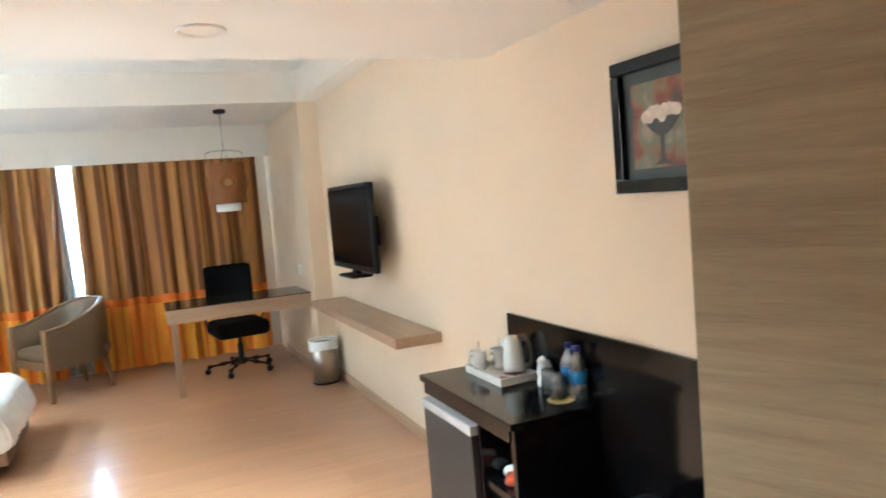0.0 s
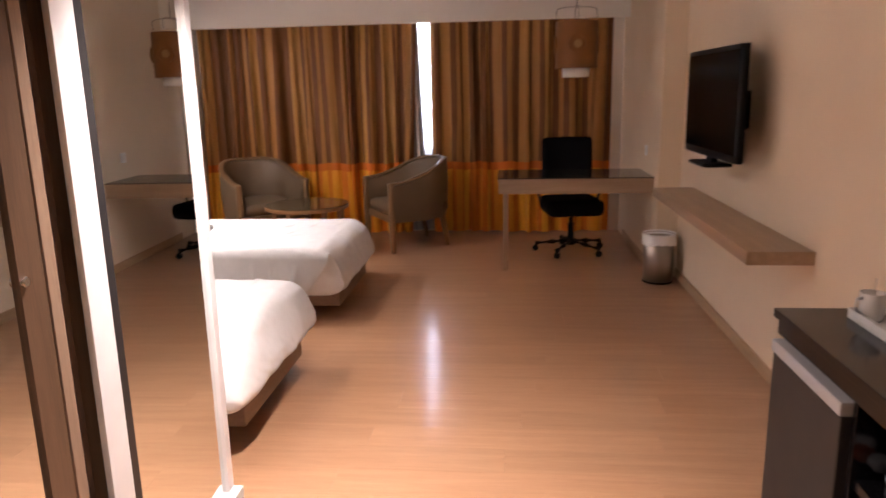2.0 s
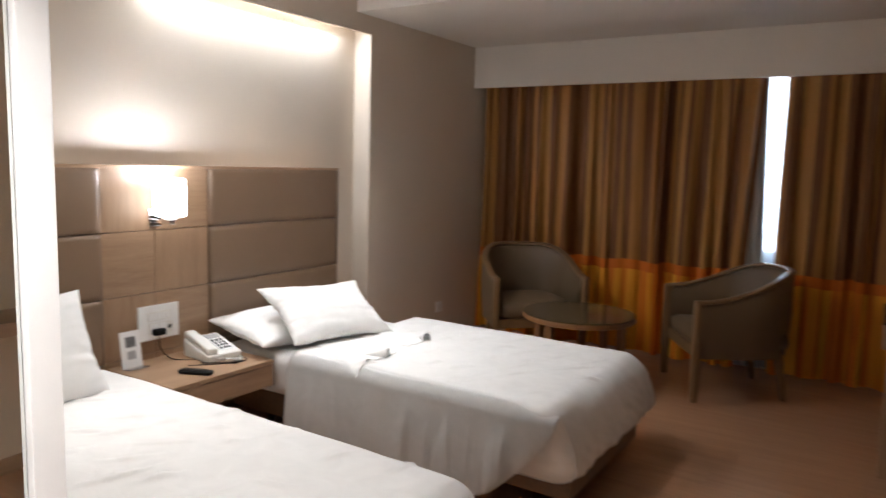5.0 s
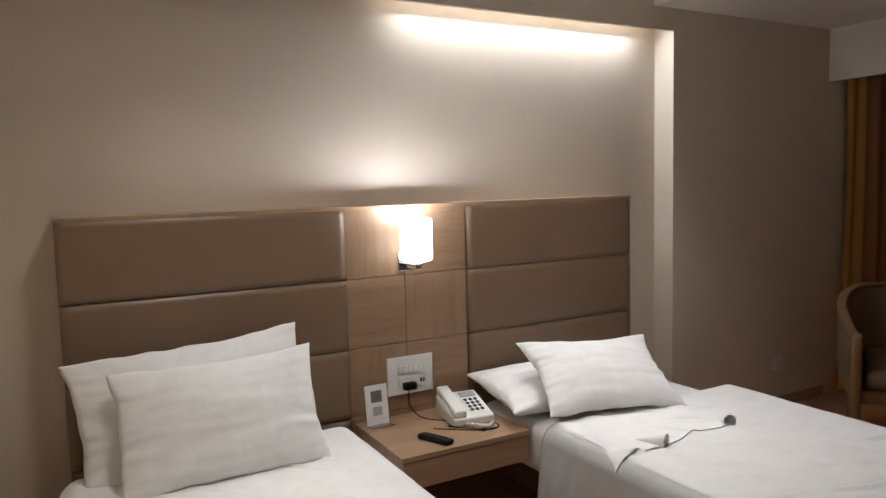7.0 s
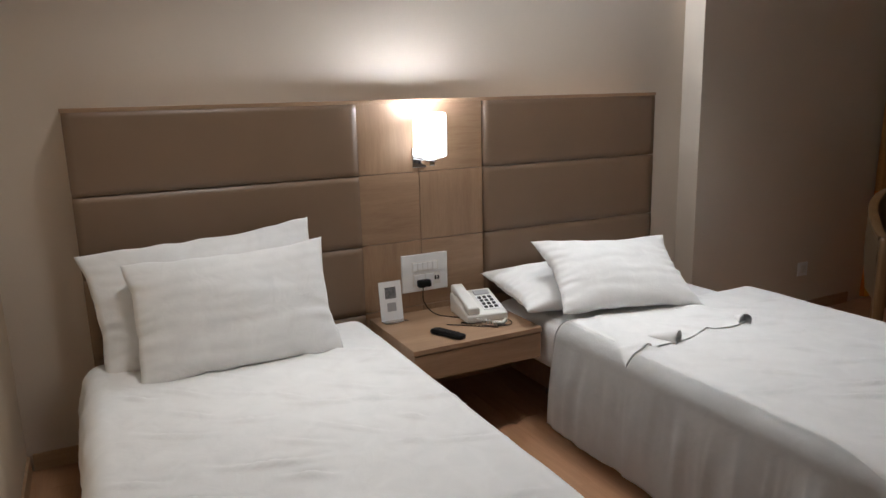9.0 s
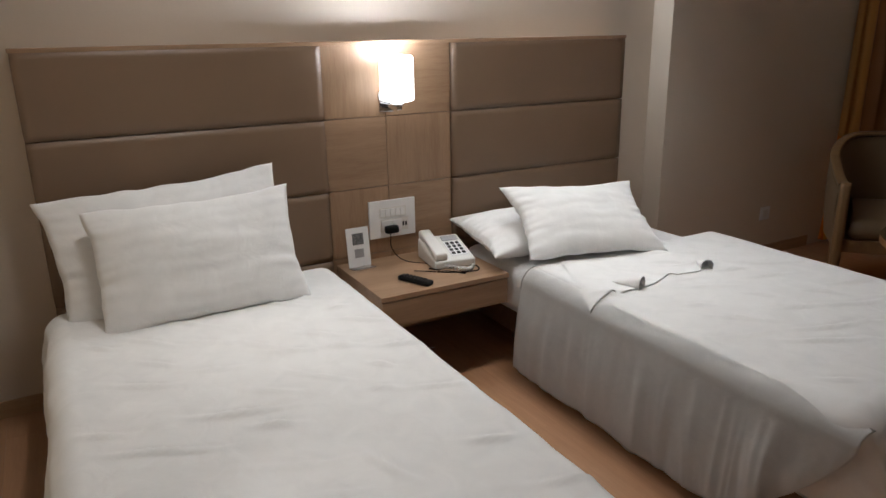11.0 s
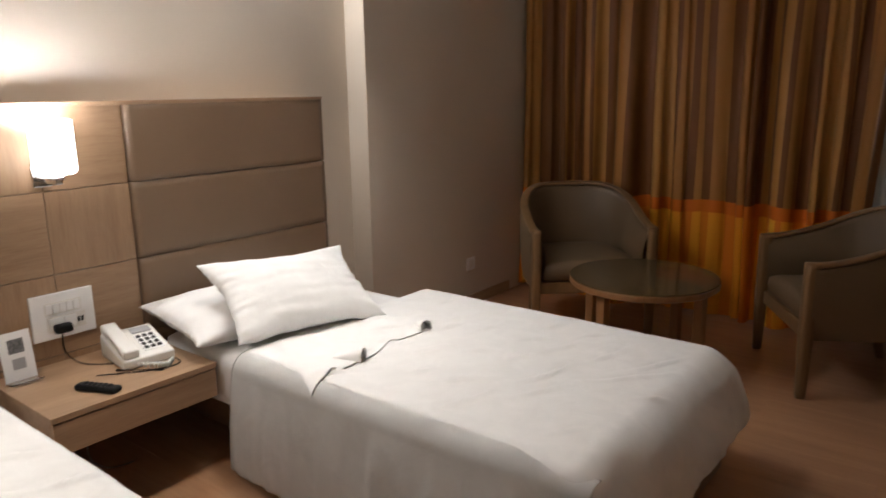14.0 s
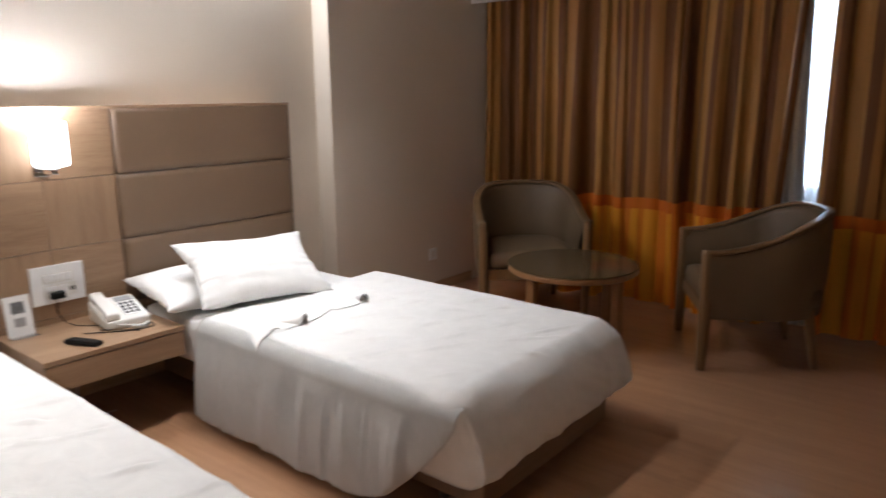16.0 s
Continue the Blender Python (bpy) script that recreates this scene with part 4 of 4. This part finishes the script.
part("backrest", soft_box((-0.24, 0.22, 0.62), (0.24, 0.28, 1.06), 0.028, 0.05, lambda c, n: c + np.array((0, 0.06 * (c[0] / 0.24) ** 2 * -1 + 0.08 * (c[2] - 0.62), 0))), BLACKCLOTH, oc, smooth=True)
part("back_bar", tube([(0, 0.20, 0.44), (0, 0.29, 0.50), (0, 0.30, 0.75)], 0.025), BLACK, oc, smooth=True)
for s in (-1, 1):
    part("armrest", tube(smooth_line([(s * 0.26, 0.10, 0.44), (s * 0.29, 0.10, 0.55), (s * 0.29, 0.02, 0.64), (s * 0.29, -0.14, 0.65)], 6), 0.018), BLACK, oc, smooth=True)
part("gas_lift", turned([(0, 0.10), (0.028, 0.10), (0.028, 0.28), (0.018, 0.28), (0.018, 0.42), (0, 0.42)], 20), BLACK, oc, smooth=True)
part("hub", turned([(0, 0.075), (0.045, 0.075), (0.04, 0.13), (0, 0.13)], 20), BLACK, oc, smooth=True)
for k in range(5):
    a = math.radians(20 + 72 * k)
    c, s = math.cos(a), math.sin(a)
    part("base_arm", tube([(0.03 * c, 0.03 * s, 0.11), (0.17 * c, 0.17 * s, 0.095), (0.33 * c, 0.33 * s, 0.075)], 0.024, 8), BLACK, oc, smooth=True)
    part("castor", turned([(0, -0.022), (0.024, -0.022), (0.028, -0.012), (0.028, 0.012), (0.024, 0.022), (0, 0.022)], 18, m=pose(0.33 * c, 0.33 * s, 0.03, 90, 0, math.degrees(a))), BLACK, oc, smooth=True)

bn = thing("waste_bin", pose(1.925, 6.275, 0), "brushed steel waste bin with a white liner", "waste bin")
part("body", turned([(0, 0.012), (0.112, 0.012), (0.121, 0.385), (0.118, 0.385), (0.108, 0.02), (0, 0.02)], 40), STEEL, bn, smooth=True)
part("base_ring", turned([(0, 0), (0.114, 0), (0.116, 0.014), (0, 0.014)], 40), BLACK, bn, "black base ring", smooth=True)


def liner(u, v):
    a = 2 * math.pi * u
    w = 0.006 * math.sin(a * 3) + 0.004 * math.sin(a * 13)
    if v < 0.7:
        h = v / 0.7
        return ((0.128 + 0.006 * (1 - h)) * math.cos(a), (0.128 + 0.006 * (1 - h)) * math.sin(a), 0.31 + w * (1 - h) + 0.085 * h)
    h = (v - 0.7) / 0.3
    return ((0.128 - 0.02 * h) * math.cos(a), (0.128 - 0.02 * h) * math.sin(a), 0.395 - 0.03 * h)


part("liner", sheet(liner, 60, 10), plain("white_bag", (0.84, 0.84, 0.83), 0.5), bn, "white plastic liner", smooth=True)

# ---- television wall ----
tv = thing("television", pose(1.905, 4.995, 0, 0, 0, 1), "black flat television on a swivel wall arm, switched off", "television")
part("bezel", soft_box((0.0, -0.505, 1.105), (0.045, 0.505, 1.72), 0.012, 0.06), BLACK, tv, smooth=True)
part("screen", cube((-0.002, -0.475, 1.15), (0.004, 0.475, 1.69)), SCREEN, tv, "dark glossy screen")
part("back_shell", soft_box((0.035, -0.36, 1.16), (0.10, 0.36, 1.62), 0.03, 0.06), BLACK, tv, smooth=True)
part("stand_foot", soft_box((-0.06, -0.17, 1.055), (0.10, 0.17, 1.078), 0.010, 0.03), BLACK, tv, "black stand foot", smooth=True)
part("stand_neck", cube((0.015, -0.06, 1.075), (0.045, 0.06, 1.12), 0.005), BLACK, tv)
part("wall_arm", cube((0.09, -0.05, 1.33), (0.18, 0.05, 1.42), 0.005), BLACK, tv)
part("wall_plate", cube((0.175, -0.12, 1.27), (0.190, 0.12, 1.48), 0.004), BLACK, tv)
sh = thing("wall_shelf", pose(0, 0, 0), "long oak laminate shelf fixed to the television wall", "shelf")
SHELFOAK = wood("shelf_oak", (0.33, 0.22, 0.13), (0.45, 0.31, 0.2), 1, 0.4, 12, 5)
part("board", cube((1.814, 3.884, 0.725), (XR - 0.001, 6.02, 0.785), 0.002), SHELFOAK, sh)
part("front_edge", cube((1.808, 3.88, 0.7245), (1.8135, 6.02, 0.7855), 0.001), SHELFOAK, sh, "thin oak edge strip")
part("end_edge", cube((1.814, 3.878, 0.7245), (XR - 0.001, 3.8835, 0.7855), 0.001), SHELFOAK, sh, "thin oak edge strip")

pic = thing("picture_frame", pose(XR, 1.62, 0), "black framed still life of a bowl of flowers", "picture")
bm = bmesh.new()
py0, py1, pz0, pz1 = 0.0, 0.46, 1.545, 1.99
for a, b2, c2, d2_ in ((py0, pz0, py1, pz0 + 0.045), (py0, pz1 - 0.045, py1, pz1), (py0, pz0 + 0.046, py0 + 0.045, pz1 - 0.046), (py1 - 0.045, pz0 + 0.046, py1, pz1 - 0.046)):
    cube((-0.035, a, b2), (-0.001, c2, d2_), 0.006, bm)
part("frame", bm, BLACKWOOD, pic, "black lacquered frame")
part("mount", cube((-0.012, py0 + 0.04, pz0 + 0.04), (-0.003, py1 - 0.04, pz1 - 0.04)), plain("dark_mount", (0.05, 0.06, 0.055), 0.6), pic, "dark mount")
PRINT, t, b = nodes_of("still_life_print")
mp = coords(t)
nz = node(t, "ShaderNodeTexNoise", Scale=9.0, Detail=3.0)
t.links.new(mp.outputs[0], nz.inputs[0])
rp = ramp(t, [(0.30, (0.05, 0.05, 0.035)), (0.42, (0.18, 0.05, 0.025)), (0.5, (0.20, 0.13, 0.06)), (0.58, (0.14, 0.15, 0.09)), (0.68, (0.30, 0.23, 0.15))])
t.links.new(nz.outputs["Fac"], rp.inputs[0])
t.links.new(rp.outputs[0], b.inputs["Base Color"])
b.inputs["Roughness"].default_value = 0.5
part("print", cube((-0.015, py0 + 0.085, pz0 + 0.08), (-0.013, py1 - 0.085, pz1 - 0.085)), PRINT, pic, "brown and ochre print")
part("bowl", turned([(0, 0), (0.04, 0.0), (0.010, 0.02), (0.010, 0.09), (0.05, 0.11), (0.085, 0.145), (0.08, 0.15), (0, 0.15)], 24, m=pose(-0.016, 0.23, 1.635) @ Matrix.Diagonal((0.02, 1, 1, 1))), plain("bowl_paint", (0.05, 0.05, 0.045), 0.6), pic, "dark bowl")
PETAL = plain("petal_paint", (0.62, 0.52, 0.42), 0.6, vary=0.2, scale=40)
rf = random.Random(5)
for k in range(14):
    part("flower", turned([(0, 0), (0.020, 0.0), (0.020, 0.0015), (0, 0.0015)], 7, m=pose(-0.0163 - 0.0001 * k, 0.155 + 0.0115 * k, 1.785 + 0.025 * rf.random(), 0, -90, 0)), PETAL, pic, "pale flower")

# ---- minibar counter ----
MB0, MB1, MBX, MBZ = 2.29, 3.16, 1.68, 0.745
mb = thing("minibar_counter", pose(0, 0, 0), "glossy black minibar counter with a tall splashback", "counter")
part("worktop", cube((MBX, MB0 - 0.02, MBZ - 0.03), (XR - 0.022, MB1 + 0.02, MBZ), 0.003), BLACKWOOD, mb)
part("splashback", cube((XR - 0.02, 1.35, 0.33), (XR - 0.001, 3.0, 1.01), 0.003), BLACKWOOD, mb)
part("side_panel", cube((MBX + 0.02, MB0, 0.39), (XR - 0.022, MB0 + 0.025, MBZ - 0.031), 0.002), BLACKWOOD, mb)
part("divider", cube((MBX + 0.02, 2.585, 0.0), (XR - 0.022, 2.608, MBZ - 0.031), 0.002), BLACKWOOD, mb)
part("top_rail", cube((MBX + 0.012, MB0 + 0.026, MBZ - 0.085), (MBX + 0.03, MB1, MBZ - 0.031), 0.002), BLACKWOOD, mb)
part("shelf", cube((MBX + 0.03, MB0 + 0.026, 0.40), (XR - 0.022, 2.584, 0.43), 0.002), BLACKWOOD, mb)
part("luggage_bench", cube((MBX + 0.05, 1.36, 0.34), (XR - 0.022, MB0 - 0.001, 0.40), 0.004), BLACKWOOD, mb, "low black luggage bench")
part("bench_front", cube((MBX + 0.07, 1.40, 0.0), (MBX + 0.09, MB0 - 0.001, 0.339), 0.003), OAK_X, mb, "pale oak front below the bench")
fr = thing("mini_fridge", pose(0, 0, 0), "small grey fridge with a silver top trim below the counter", "fridge")
part("body", cube((MBX + 0.05, 2.62, 0.01), (XR - 0.03, 3.14, 0.645), 0.006), BLACK, fr)
part("door", cube((MBX - 0.005, 2.62, 0.02), (MBX + 0.048, 3.14, 0.600), 0.006), GREYDOOR, fr, "dark grey door")
part("handle_trim", cube((MBX - 0.012, 2.615, 0.602), (MBX + 0.048, 3.145, 0.645), 0.008), SILVER, fr, "silver handle strip")
bag = thing("black_bag", pose(1.92, 1.72, 0.40), "soft black travel bag on the low bench", "bag")
part("body", soft_box((-0.14, -0.25, 0.0), (0.13, 0.25, 0.13), 0.05, 0.04, lambda c, n: c + n * 0.02 * n3(*c, 6)), BLACKCLOTH, bag, smooth=True)
part("strap", tube(smooth_line([(-0.13, -0.14, 0.08), (-0.16, -0.10, 0.16), (-0.15, 0.06, 0.17), (-0.13, 0.12, 0.08)], 8), 0.012), BLACK, bag, smooth=True)
part("buckle", cube((-0.155, 0.14, 0.06), (-0.135, 0.17, 0.09), 0.003), CHROME, bag)
part("tag", cube((-0.15, 0.18, 0.04), (-0.138, 0.22, 0.08), 0.002), plain("orange_tag", (0.5, 0.14, 0.04), 0.5), bag, "orange tag")

tray = thing("serving_tray", pose(1.945, 2.90, MBZ), "white melamine serving tray on the black counter", "tray")
bm = cube((-0.065, -0.18, 0.0), (0.13, 0.18, 0.012), 0.004)
for lo_, hi_ in (((-0.065, -0.18, 0.012), (-0.05, 0.18, 0.035)), ((0.115, -0.18, 0.012), (0.13, 0.18, 0.035)), ((-0.05, -0.18, 0.012), (0.115, -0.165, 0.035)), ((-0.05, 0.165, 0.012), (0.115, 0.18, 0.035))):
    cube(lo_, hi_, 0.003, bm)
part("tray_body", bm, CERAMIC, tray)


def mug(x, y, turn):
    th = thing("mug", pose(x, y, MBZ + 0.013, 0, 0, turn), "white ceramic mug with a dark mark on the tray", "mug", "mugs on the tray")
    part("cup", turned([(0, 0), (0.032, 0), (0.036, 0.006), (0.039, 0.09), (0.035, 0.09), (0.033, 0.008), (0, 0.008)], 32), CERAMIC, th, smooth=True)
    part("handle", tube(smooth_line([(0.036, 0, 0.075), (0.062, 0, 0.072), (0.064, 0, 0.04), (0.037, 0, 0.022)], 6), 0.0055), CERAMIC, th, smooth=True)
    part("mark", cube((-0.012, -0.0405, 0.03), (0.008, -0.0365, 0.066), 0.001), BLACK, th, "dark printed mark")
    part("spoon", tube([(0.0, 0.0, 0.01), (0.012, 0.02, 0.145)], 0.0018, 6), STEEL, th, "thin steel spoon")


mug(1.925, 3.02, 200)
mug(2.025, 3.005, 200)
kt = thing("kettle", pose(2.015, 2.84, MBZ + 0.013, 0, 0, -41) @ Matrix.Diagonal((0.72, 0.66, 0.90, 1)), "white plastic electric kettle on the tray", "kettle")
part("base", turned([(0, 0), (0.07, 0), (0.07, 0.018), (0, 0.02)], 32), WHITEPLASTIC, kt, smooth=True)
part("jug", turned([(0, 0.02), (0.066, 0.02), (0.068, 0.05), (0.058, 0.14), (0.05, 0.175), (0.035, 0.195), (0, 0.20)], 32), WHITEPLASTIC, kt, smooth=True)
part("handle", tube(smooth_line([(0.02, 0, 0.178), (0.075, 0, 0.188), (0.112, 0, 0.155), (0.120, 0, 0.10), (0.108, 0, 0.05), (0.05, 0, 0.032)], 8), 0.019, 12), WHITEPLASTIC, kt, smooth=True)
part("spout", turned([(0.018, 0), (0.010, 0.035), (0, 0.035)], 16, m=pose(-0.05, 0, 0.15, 0, -50, 0)), WHITEPLASTIC, kt, smooth=True)
part("switch", cube((0.045, -0.01, 0.195), (0.07, 0.01, 0.206), 0.003), plain("red_plastic", (0.35, 0.05, 0.02), 0.4), kt, "red switch")
SACHET = plain("brown_sachet", (0.16, 0.05, 0.03), 0.4)
for k in range(6):
    m_ = pose(1.92 + 0.012 * k, 2.775 + 0.012 * math.sin(k * 2), MBZ + 0.014 + 0.004 * k, 6, 8 * math.sin(k), 35 * k)
    o = obj("sachet", soft_box((-0.03, -0.02, 0), (0.03, 0.02, 0.006), 0.003, 0.015), SACHET if k % 3 else WHITEPLASTIC, True)
    o.matrix_world = m_
    tagged(o, "small paper drink sachet on the tray", "sachet", "sachets on the tray")


def tumbler(x, y):
    th = tagged(obj("glass_tumbler", turned([(0, 0.098), (0.028, 0.098), (0.033, 0.0), (0.031, 0.0), (0.026, 0.093), (0, 0.093)], 28), clear("tumbler_glass", (0.95, 0.96, 0.97), 0.10), True), "clear glass tumbler standing upside down", "glass", "tumblers on the counter")
    th.matrix_world = pose(x, y, MBZ + 0.0035)


tumbler(1.985, 2.43)
tumbler(2.0, 2.52)
tagged(obj("coaster", turned([(0, 0), (0.055, 0), (0.055, 0.003), (0, 0.003)], 32, m=pose(1.985, 2.41, MBZ)), plain("straw_coaster", (0.55, 0.42, 0.16), 0.7)), "round straw-yellow coaster on the counter", "coaster")
PET, BLUE = clear("clear_plastic", (0.85, 0.92, 0.97), 0.26), plain("blue_label", (0.02, 0.16, 0.42), 0.4)
for bx, by in ((2.04, 2.36), (2.05, 2.434)):
    bt = thing("water_bottle", pose(bx, by, MBZ), "clear plastic water bottle with a blue label and cap", "bottle", "bottles on the counter")
    part("body", turned([(0, 0), (0.033, 0), (0.035, 0.01), (0.033, 0.06), (0.035, 0.07), (0.035, 0.13), (0.03, 0.15), (0.013, 0.185), (0.013, 0.20), (0, 0.20)], 28), PET, bt, smooth=True)
    part("label", turned([(0.0357, 0.072), (0.0362, 0.072), (0.0362, 0.126), (0.0357, 0.126)], 28), BLUE, bt, "blue label", smooth=True)
    part("cap", turned([(0, 0.198), (0.015, 0.198), (0.015, 0.218), (0, 0.218)], 20), plain("dark_blue_cap", (0.02, 0.03, 0.2), 0.4), bt, "dark blue cap", smooth=True)
tl = thing("napkin_bundle", pose(2.035, 2.60, MBZ), "white crumpled paper napkins on the counter", "napkins")
part("napkin", soft_box((-0.022, -0.03, 0.0), (0.022, 0.03, 0.115), 0.006, 0.01, lambda c, n: c + n * 0.012 * n3(*c, 34) + np.array((0.1 * c[2], 0.3 * c[2], 0.012 * n3(c[0], c[1], 0, 60) if c[2] > 0.09 else 0))), TOWEL, tl, smooth=True)
for k in range(4):
    o = obj("snack_packet", soft_box((-0.04, -0.03, 0.0), (0.04, 0.03, 0.04), 0.018, 0.014, lambda c, n: c + n * 0.006 * n3(*c, 40)), plain("red_packet", (0.45, 0.07, 0.02), 0.3) if k % 2 == 0 else WHITEPLASTIC, True)
    o.matrix_world = pose(1.78 + 0.03 * (k % 2), 2.35 + 0.06 * k, 0.43, 0, 0, 30 * k)
    tagged(o, "small shiny snack packet in the open niche", "snack packet", "snacks in the niche")

# sockets
for m_ in (pose(XL + 0.0, 7.55, 0.30), pose(XP, 6.95, 0.98) @ pose(0, 0, 0, 0, 0, 180)):
    so = thing("wall_socket", m_, "white wall socket plate", "socket", "wall sockets")
    part("plate", cube((0.001, -0.045, -0.045), (0.010, 0.045, 0.045), 0.003), WHITEPLASTIC, so)
    part("insert", cube((0.010, -0.025, -0.025), (0.013, 0.025, 0.025), 0.002), IVORY, so)

# ---- floor ----
fl = built("floor", cube((XA - 0.1, YBACK - 0.1, -0.1), (XR + 0.1, YW + 0.1, -0.009)), JOINT, "light brown laminate floor laid in long planks", "floor")
PL, PW = 1.28, 0.192
meshes = {}
row = 0
y = YBACK
while y < YW:
    shift = (row * 0.47) % 1.0 * PL
    x = XA - 0.05 - shift
    while x < XR + 0.05:
        a, b = max(x, XA - 0.05), min(x + PL, XR + 0.05)
        if b - a > 0.03 and not (y + PW < 0.3 and (b < -0.45 or a > 1.4)):
            key = round(b - a, 3)
            if key not in meshes:
                bm = cube((-key / 2 + 0.0003, -PW / 2 + 0.0003, -0.0088), (key / 2 - 0.0003, PW / 2 - 0.0003, 0.0))
                me = bpy.data.meshes.new("plank")
                bm.to_mesh(me)
                bm.free()
                me.materials.append(FLOOR)
                meshes[key] = me
            pk = new("plank", meshes[key])
            pk.location = ((a + b) / 2, y + PW / 2, 0)
            pk.parent = fl
        x += PL
    y += PW
    row += 1
